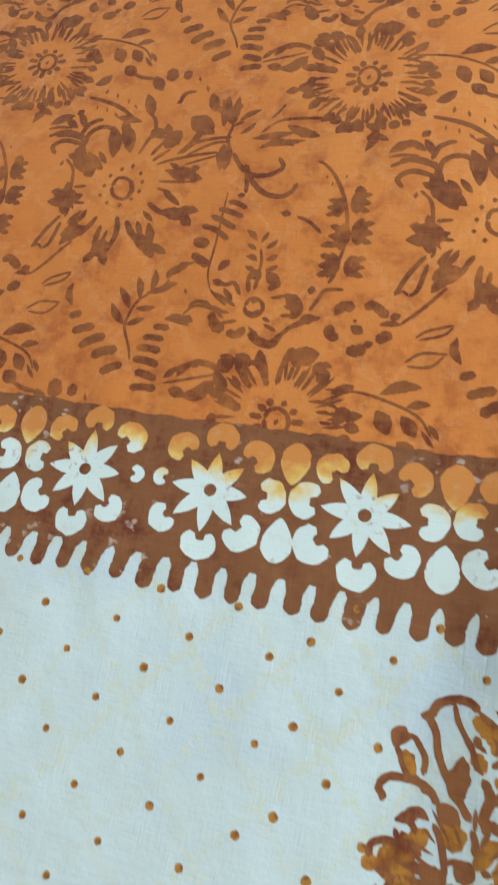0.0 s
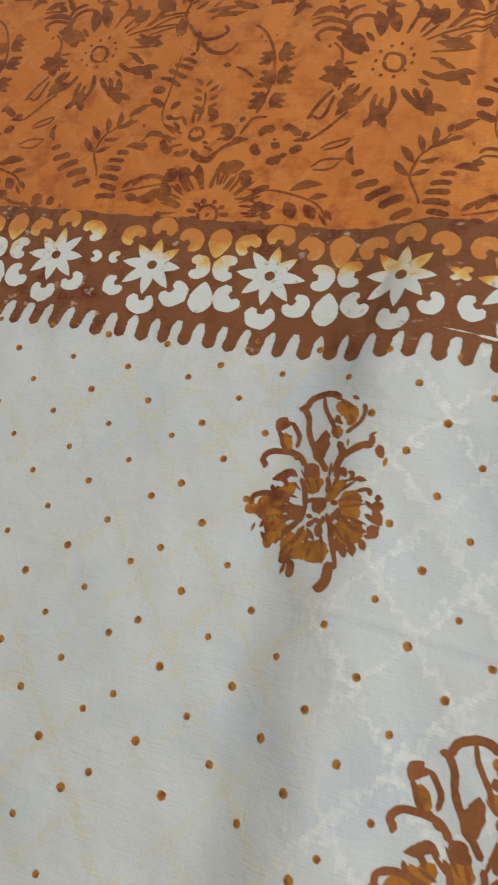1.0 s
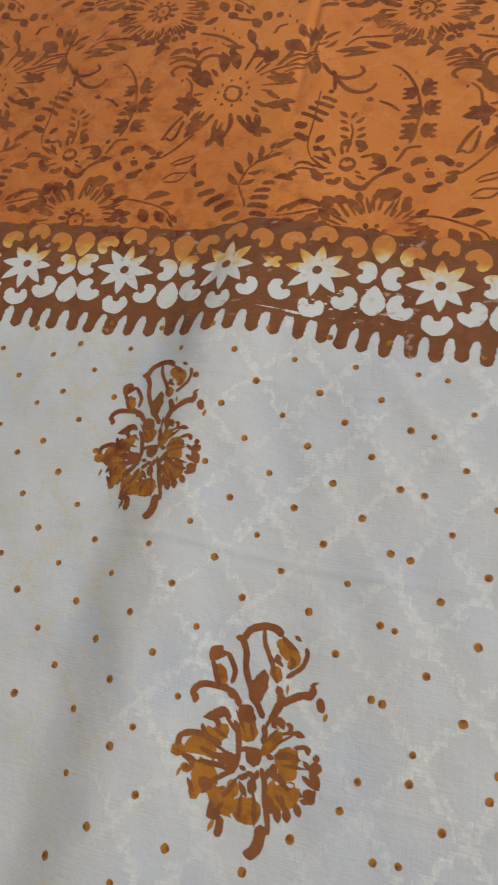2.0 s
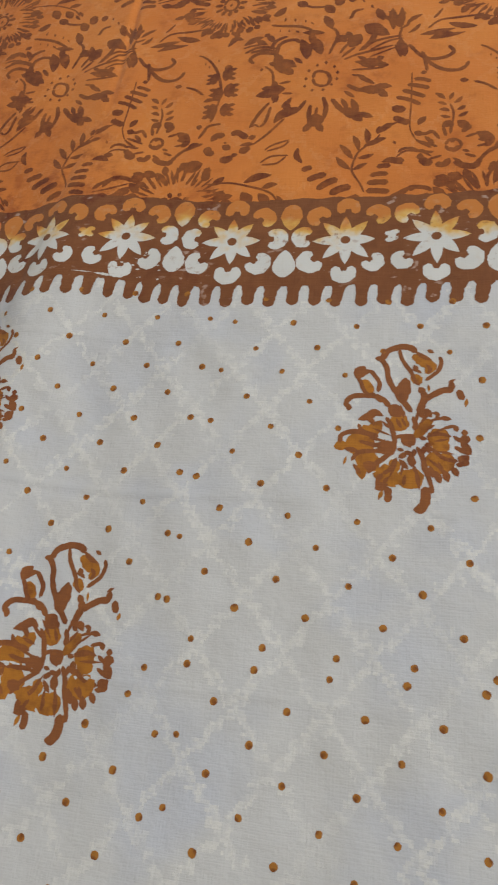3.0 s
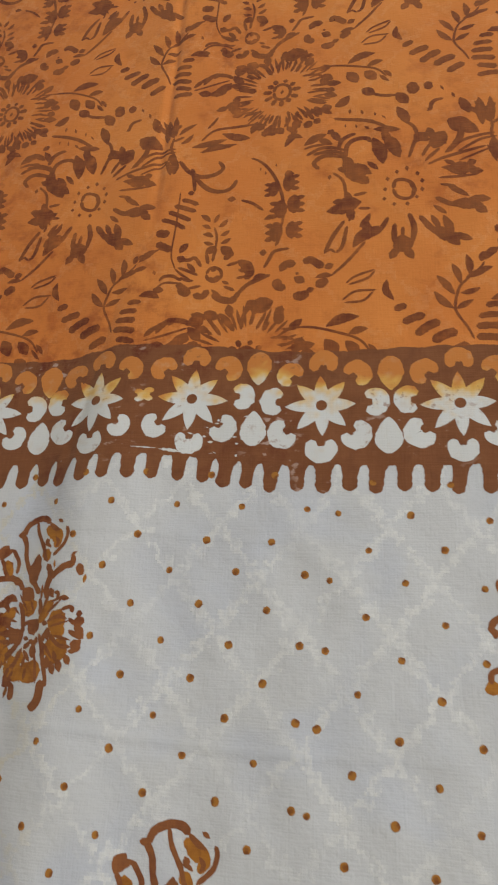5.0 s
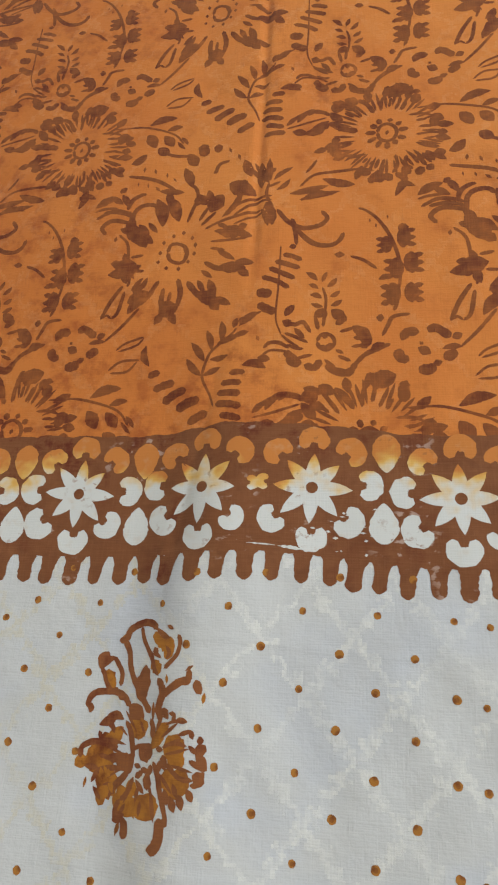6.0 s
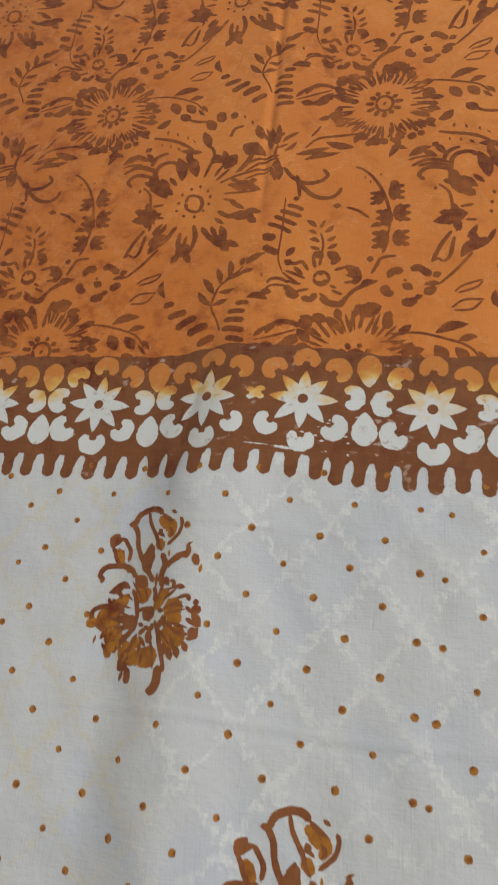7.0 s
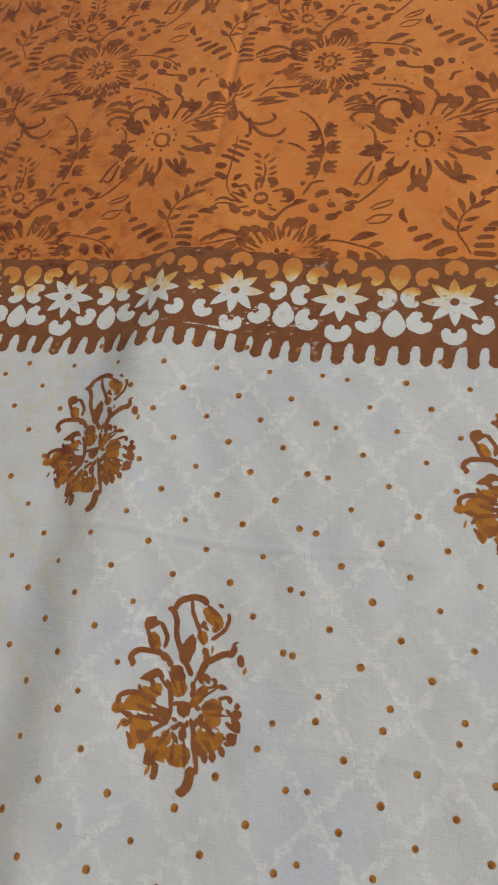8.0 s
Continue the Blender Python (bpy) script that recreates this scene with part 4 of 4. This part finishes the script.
def nine_petal_lines(ink):
    ink.bar(1.8, (-4.0, 0.2), (-2.6, 3.5), (-0.0, 4.3), (2.8, 2.8), (4.0, -0.2), (2.6, -3.0), (0.0, -4.2), (-2.8, -2.8), (-4.0, 0.2))
    ink.bar(2.9, (-2.8, -2.0), (0.0, -3.4), (3.3, -0.9))
    ink.leaf(2.8, (-1.9, 3.3), (0.9, 2.6))
    ink.leaf(6.2, (11.9, 7.8), (17.2, 3.5), (18.5, -2.7))
    ink.bar(4.0, (17.4, 5.6), (19.0, 0.5), (16.2, -3.5))
    ink.line(1.8, (6.2, 5.1), (12.6, 6.9))
    ink.line(1.8, (11.7, -2.6), (17.1, -2.0))
    ink.leaf(2.5, (12.5, 2.1), (17.1, 1.3))
    ink.leaf(5.3, (2.2, 17.3), (6.7, 13.2), (9.3, 11.7))
    ink.bar(3.2, (4.4, 8.9), (9.3, 13.0))
    ink.leaf(4.7, (-5.9, 13.5), (-2.2, 15.8), (-0.1, 13.2))
    ink.line(2.1, (-3.6, 6.6), (-5.4, 13.8))
    ink.line(1.8, (-1.5, 8.1), (-0.9, 14.9))
    ink.line(2.3, (-19.8, 11.0), (-14.7, 9.4), (-10.8, 10.6), (-7.1, 5.0))
    ink.line(2.0, (-19.3, 4.9), (-14.5, 3.0), (-8.2, -0.3))
    ink.leaf(2.8, (-14.9, 7.6), (-9.9, 2.0))
    ink.leaf(4.1, (-20.5, 11.5), (-15.9, 8.8))
    ink.line(1.8, (-17.9, -1.3), (-13.1, -3.5), (-10.0, -3.6))
    ink.line(2.1, (-28.7, -3.1), (-26.4, -0.3), (-21.6, -0.2), (-16.7, -3.3))
    ink.bar(5.2, (-17.2, -7.3), (-14.1, -10.6), (-10.6, -11.5))
    ink.leaf(4.7, (-19.2, -6.4), (-15.2, -6.3))
    ink.line(1.8, (-13.0, -8.8), (-5.8, -6.9))
    ink.bar(3.8, (-9.4, -12.3), (-4.7, -13.5), (-2.0, -9.4))
    ink.bar(3.9, (1.0, -10.8), (3.6, -14.5), (10.2, -16.0), (12.5, -13.0))
    ink.line(1.8, (-0.4, -9.2), (4.7, -13.5))
    ink.leaf(3.4, (13.9, -10.7), (11.8, -15.0))
    ink.line(1.8, (4.5, -4.1), (8.2, -5.9))
    ink.bar(1.8, (5.6, -7.1), (11.4, -9.9))
    ink.line(2.5, (12.5, -13.0), (17.1, -7.5), (22.8, -4.3), (29.1, -1.6))
    ink.leaf(4.9, (20.3, -5.0), (26.4, -1.1))
    ink.leaf(4.3, (-31.1, -7.9), (-25.3, -9.1))


def five_petal_lines(ink):
    ink.bar(4.6, (-10.3, 6.1), (-8.2, 9.4), (-3.0, 9.4))
    ink.bar(4.1, (1.2, 9.0), (3.5, 11.5), (7.6, 9.0), (10.5, 6.2))
    ink.leaf(3.9, (11.3, 5.9), (15.6, 8.1))
    ink.bar(4.6, (-11.6, 1.0), (-11.7, -3.1), (-7.6, -5.1))
    ink.bar(5.2, (-3.5, -8.5), (0.1, -9.8), (3.9, -7.7))
    ink.leaf(4.6, (3.8, -5.0), (5.2, -8.0))
    ink.bar(4.9, (7.3, -4.6), (10.9, -2.2), (12.7, -0.2))
    ink.leaf(4.6, (-3.6, 1.4), (1.8, -1.8))
    ink.leaf(2.1, (-2.8, 2.9), (-1.5, 4.2))
    ink.leaf(3.1, (-10.8, 5.2), (-9.1, 8.4))
    ink.leaf(3.1, (7.9, -1.9), (11.2, -3.3))


# ---- the place: an unseen room, added to hold and bounce the window's light ----
def box(name, x0, x1, y0, y1, z0, z1, mat, label):
    bm = bmesh.new()
    bmesh.ops.create_cube(bm, size=1.0)
    bmesh.ops.transform(bm, matrix=Matrix.Translation(((x0 + x1) / 2, (y0 + y1) / 2, (z0 + z1) / 2)) @ Matrix.Diagonal((x1 - x0, y1 - y0, z1 - z0, 1)), verts=bm.verts)
    me = bpy.data.meshes.new(name)
    bm.to_mesh(me)
    bm.free()
    me.materials.append(mat)
    return tagged(new(name, me), label, kind="structure")


X0, X1, Y0, Y1, TOP = ROOM
box("floor", X0, X1, Y0, Y1, FLOOR_Z - 0.1, FLOOR_Z, MAT_FLOOR, "plain grey floor under the spread saree")
box("ceiling", X0, X1, Y0, Y1, TOP, TOP + 0.1, MAT_WALL, "plain painted ceiling")
box("wall_west", X0 - 0.1, X0, Y0, Y1, FLOOR_Z, TOP, MAT_WALL, "plain cream painted wall")


def box_into(bm, x0, x1, y0, y1, z0, z1):
    m = Matrix.Translation(((x0 + x1) / 2, (y0 + y1) / 2, (z0 + z1) / 2)) @ Matrix.Diagonal((x1 - x0, y1 - y0, z1 - z0, 1))
    bmesh.ops.create_cube(bm, size=1.0, matrix=m)


def joined(name, boxes, mat, parent=None):
    bm = bmesh.new()
    for b in boxes:
        box_into(bm, *b)
    me = bpy.data.meshes.new(name)
    bm.to_mesh(me)
    bm.free()
    me.materials.append(mat)
    ob = new(name, me)
    ob.parent = parent
    return ob


WY0, WY1, SILL, HEAD = WINDOW
wall_east = joined("wall_east", [(X1, X1 + 0.1, Y0, Y1, FLOOR_Z, SILL), (X1, X1 + 0.1, Y0, Y1, HEAD, TOP), (X1, X1 + 0.1, Y0, WY0, SILL, HEAD), (X1, X1 + 0.1, WY1, Y1, SILL, HEAD)], MAT_WALL)
tagged(wall_east, "unseen cream painted wall with the added window", kind="structure")
mid = (WY0 + WY1) / 2
window = joined("unseen_window", [(X1 + 0.03, X1 + 0.07, WY0, WY1, SILL, SILL + 0.05), (X1 + 0.03, X1 + 0.07, WY0, WY1, HEAD - 0.05, HEAD),
                             (X1 + 0.03, X1 + 0.07, WY0, WY0 + 0.05, SILL + 0.05, HEAD - 0.05), (X1 + 0.03, X1 + 0.07, WY1 - 0.05, WY1, SILL + 0.05, HEAD - 0.05),
                             (X1 + 0.03, X1 + 0.07, mid - 0.025, mid + 0.025, SILL + 0.05, HEAD - 0.05)], MAT_WALL)
tagged(window, "unseen plain window frame, added where the light comes in", kind="structure")
box("wall_south", X0 - 0.1, X1 + 0.1, Y0 - 0.1, Y0, FLOOR_Z, TOP, MAT_WALL, "plain cream painted wall")
box("wall_north", X0 - 0.1, X1 + 0.1, Y1, Y1 + 0.1, FLOOR_Z, TOP, MAT_WALL, "plain cream painted wall")

# ---- the saree ----
saree = tagged(new("saree"), "block-printed cotton saree, orange field, brown star border, white body", "saree")
body = sheet("white_body", CX0, CX1, CY0, SEAM, 0.00125, 0.0, MAT_WHITE, saree)
tagged(body, "white jacquard cotton with woven diamonds")
field = sheet("orange_field", CX0, CX1, SEAM, CY1, 0.00125, 0.0, MAT_ORANGE, saree)
tagged(field, "orange dyed cotton, softly creased")


def band_y(x):
    """Middle of the border band, in mm."""
    return 44.4 - 2.6 * float(smooth((x - 170) / 40)) + 2.2 * math.exp(-(((x - 138) / 34) ** 2))


# orange field: one printed repeat, stepped over the field
REPEAT, RISE, START = np.array((170.9, -12.0)), np.array((10.8, 172.0)), np.array((91.0, 173.0))
KINDS = [
    ("daisy_print", daisy_lines, (0, 0)), ("rosette_print", rosette_lines, (105.9, 66.3)),
    ("small_flower_print", nine_petal_lines, (75.9, -57.6)), ("tiny_flower_print", five_petal_lines, (121.5, -63.6)),
    ("fern_print", fern_lines, (0, 0)), ("feather_print", feather_lines, (0, 0)), ("serrated_leaf_print", serrated_leaf_lines, (0, 0)),
    ("sprig_print", sprig_lines, (0, 0)), ("vine_print", vine_lines, (0, 0)), ("side_leaf_print", side_leaf_lines, (0, 0)), ("hook_scroll_print", hook_scroll_lines, (0, 0)),
    ("blade_fan_print", blade_fan_lines, (0, 0)), ("comb_leaf_print", comb_lines, (0, 0)), ("berry_stem_print", berry_stem_lines, (0, 0)), ("scroll_knot_print", scroll_knot_lines, (0, 0)),
    ("leaf_branch_print", leaf_branch_lines, (0, 0)), ("lily_print", lily_lines, (0, 0)),
]
for row in range(-1, 3):
    for col in range(-3, 3):
        origin = START + REPEAT * col + RISE * row + (0.0, 3.0 * min(col, 0))
        for name, draw, at in KINDS:
            spot = origin + at
            if not (-300 < spot[0] < 470 and 0 < spot[1] < 440):
                continue
            ink = Ink(seed=row * 10 + col)
            draw(ink)
            wander = np.array((random.uniform(-0.8, 0.8), random.uniform(-0.8, 0.8)))
            print_ob = ink.lay(name, [MAT_INK], saree, spot + wander, random.uniform(-1, 1), keep=band_y(spot[0]) - 18)
            if print_ob:
                tagged(print_ob, "brown block-printed " + name.replace("_print", "").replace("_", " "))


# border band: brown ground with teeth, undyed stars, crescents and drops on it
def band_ground():
    ink = Ink(5)
    xs = np.arange(-340, 521, 1.5)
    top = np.array([band_y(x) + 28.0 + 1.5 * math.exp(-(((x - 118) / 20) ** 2)) + 0.5 * math.sin(x * 0.05) + 0.4 * math.sin(x * 0.37) + random.uniform(-0.2, 0.2) for x in xs])
    low = np.array([band_y(x) - 28.5 + random.uniform(-0.3, 0.3) for x in xs])
    levels = np.linspace(0, 1, 49)[:, None]
    gy = (low + (top - low) * levels) / 1000
    gx = np.repeat(xs[None] / 1000, 49, 0)
    gz = drape(gx, gy) + 0.00014
    verts = np.stack([gx, gy, gz], -1).reshape(-1, 3).tolist()
    nx = len(xs)
    faces = [(j * nx + i, j * nx + i + 1, (j + 1) * nx + i + 1, (j + 1) * nx + i) for j in range(48) for i in range(nx - 1)]
    return link_mesh("border_band", verts, faces, [MAT_BAND], saree)


band = tagged(band_ground(), "brown printed border band")


def star_print(at, seed):
    rng = random.Random(seed)
    turn, spoke = rng.uniform(-4, 4), 64
    verts, faces = [], []
    lengths = [16.0 * rng.uniform(0.92, 1.08) for _ in range(8)]
    for i in range(spoke):
        a = i * 360 / spoke
        k, f = int(a // 45), (a % 45) / 45
        near, share = (k, 1 - 2 * f) if f < 0.5 else ((k + 1) % 8, 2 * f - 1)
        out = 7.9 + (lengths[near] - 7.9) * share ** 1.15
        for r in np.linspace(2.5, out, 8):
            verts.append((at[0] + r * math.cos(radians(a + turn)), at[1] + r * math.sin(radians(a + turn))))
    for i in range(spoke):
        for j in range(7):
            p, q = i * 8 + j, (i + 1) % spoke * 8 + j
            faces.append((p, p + 1, q + 1, q))
    v = np.array(verts) / 1000
    z = drape(v[:, 0], v[:, 1]) + 0.00021
    ob = link_mesh("star_print", np.column_stack([v, z]).tolist(), faces, [MAT_RESIST], band)
    return tagged(ob, "undyed white eight-pointed star")


def resist(name, at, ink, turn=0.0):
    tagged(ink.lay(name, [MAT_RESIST], band, at, turn, lift=0.00020), "undyed cotton patch tinged orange above")


def crescent(at, facing, size, seed):
    """A fat crescent that opens towards the angle facing."""
    ink = Ink(seed)
    r = size * ink.rng.uniform(0.98, 1.10)
    ink.arc(r * 1.26, r * 0.66, facing + 52, facing + 308, shape="blunt", rough=0.10)
    resist("crescent_print", at, ink)


def teardrop(at, up, size, seed):
    ink = Ink(seed)
    ink.add(11.8 * size, [(0, -up * 9 * size), (0, 0), (0, up * 8 * size)], "drop", rough=0.06)
    resist("drop_print", at, ink)


# offset and size of the crescents round a star
ROUND_STAR = (("top", 0.6, 20.0, 5.7), ("top_left", -13.6, 14.6, 5.7), ("top_right", 15.2, 15.2, 5.9), ("left", -20.7, 1.9, 5.9),
              ("low_left", -16.4, -13.1, 6.2), ("low", 0.0, -19.6, 5.9), ("low_right", 14.3, -13.1, 6.1), ("right", 22.4, 1.6, 5.8))
# each printing of the border block: first star and the step to the next
for start, step in ((-349.0, 60.2), (-178.5, 60.2), (-4.9, 59.9), (162.4, 60.3), (328.5, 60.3)):
    for k in range(3):
        x = start + step * k
        if not -330 < x < 500:
            continue
        y = band_y(x)
        star_print((x, y), int(x))
        for name, dx, dy, size in ROUND_STAR:
            if (k == 2 and name == "right") or (k == 0 and name == "left"):
                size *= 0.5
                dx *= 0.96
            if (k == 2 and name == "low_right") or (k == 0 and name == "low_left"):
                size, dx = size * 0.86, dx * 0.95
            toward = math.degrees(math.atan2(-dy, -dx))
            crescent((x + dx, y + dy - 0.012 * dx), toward, size, int(x * 7 + dx))
        if k < 2:
            teardrop((x + 31, y + 16.0), 1, 1.0, int(x) + 3)
            teardrop((x + 29.5, y - 15.2), -1, 1.0, int(x) + 4)

x = -325.4
for i in range(72):
    x += 11.25 if x < 130 else 11.6 if x < 165 else 10.1 if x < 195 else 11.5
    ink = Ink(i)
    lean = random.uniform(-2.0, 0.3)
    ink.add(6.2 * random.uniform(0.9, 1.12), [(0.3, 1.4), (0.3 * lean, -5), (lean, -12.2 + random.uniform(-0.8, 0.8))], "tooth", rough=0.09)
    ink.lay("tooth_print", [MAT_BAND], band, (x, band_y(x) - 28.5), lift=0.00010)

# where the block printed badly beside the fold, bare streaks and specks
worn = Ink(77)
worn.add(0.6, [(136, 21.4), (142, 21.2), (148, 20.9)], "leaf", rough=0.6)
worn.add(1.3, [(149, 20.6), (154, 20.2), (160, 19.4)], "leaf", rough=0.5)
for _ in range(26):
    sx, sy = worn.rng.gauss(172, 9), worn.rng.gauss(27, 6)
    worn.add(worn.rng.uniform(0.4, 1.1), [(sx, sy), (sx + worn.rng.uniform(0.8, 2.6), sy + worn.rng.uniform(-0.4, 0.4))], "leaf", rough=0.4)
tagged(worn.lay("worn_streak", [MAT_RESIST], band, (0.0, 0.0), lift=0.00018), "bare white streaks and specks in the brown print")

# white body: flowering sprigs
SPRIGS = ((317.0, -72.0), (173.4, -177.5), (101.0, -60.5), (-39.5, -172.0), (305.0, -298.0))
for x, y, turn, wide in [(x, y, turn, wide) for (x, y), turn, wide in zip(SPRIGS, (0.5, 0.0, 4.0, 1.0, 0.0), (1.0, 1.0, 0.95, 1.0, 1.0))]:
    ink = Ink(int(x))
    buta_lines(ink)
    sprig = ink.lay("flower_sprig_print", [MAT_SPRIG, MAT_OCHRE], saree, (x, y), turn, (wide, 1.0), lift=0.00008)
    tagged(sprig, "brown and ochre printed flowering sprig")


# rust dots, in two printings that meet beside the fold
def dot_mesh(seed):
    ink = Ink(seed)
    rng = random.Random(seed)
    verts, faces = [(0.0, 0.0, 0.0)], []
    for r in (0.8, 1.47):
        for i in range(14):
            a = i * math.tau / 14
            q = r * rng.uniform(0.93, 1.07) / 1000
            verts.append((q * math.cos(a) * 1.06, q * math.sin(a), 0.0))
    for i in range(14):
        j = (i + 1) % 14
        faces += [(0, 1 + i, 1 + j), (1 + i, 15 + i, 15 + j, 1 + j)]
    core = seed % 2
    return link_mesh("dot_print", verts, faces, [MAT_DOT, MAT_CORE], saree, None, [core * (1 - i % 2) for i in range(len(faces))])


masters = [dot_mesh(40 + i) for i in range(4)]
used = set()
# each printing: its stretch in x, first dot, step along a row, row step, drift per row, slant, rows
PRINTINGS = ((-200, 35, 0.5, 29.7, -10.5, 14.24, -0.13, -0.02, 19), (35, 221.5, 159.6, 29.2, -5.4, 14.22, -0.42, -0.016, 13),
             (98, 221.5, 147.4, 30.0, -185.0, 14.3, -0.56, -0.027, 6), (218, 420, 230.1, 30.2, -8.7, 14.1, -1.25, -0.03, 12), (221, 420, 230.2, 29.2, -173.3, 13.2, -0.3, 0.0, 8))
for lo, hi, x0, pitch, first, step, drift, slant, rows in PRINTINGS:
    for j in range(-1 if first > -20 else 0, rows):
        y = first - step * j
        for k in range(-8, 8):
            x = x0 + pitch * k + (0.48 * pitch if j % 2 else 0.0) + drift * j + random.uniform(-0.8, 0.8)
            yy = y + slant * (x - x0) + random.uniform(-0.8, 0.8)
            if not lo < x < hi:
                continue
            if any(((x - a) / 25) ** 2 + ((yy - b - 6) / 40) ** 2 < 1 for a, b in SPRIGS):
                continue
            m = masters[random.randrange(4)]
            ob = m if m.name not in used else m.copy()
            if ob is m:
                used.add(m.name)
            else:
                scene.collection.objects.link(ob)
            px, py, e = x / 1000, yy / 1000, 0.001
            slope_x = float(drape(px + e, py) - drape(px - e, py)) / (2 * e)
            slope_y = float(drape(px, py + e) - drape(px, py - e)) / (2 * e)
            size = random.uniform(0.85, 1.15)
            basis = Vector((-slope_x, -slope_y, 1)).to_track_quat("Z", "Y").to_matrix().to_4x4()
            ob.matrix_basis = Matrix.Translation((px, py, float(drape(px, py)) + 0.00012)) @ basis @ Matrix.Diagonal((size, size, 1, 1))
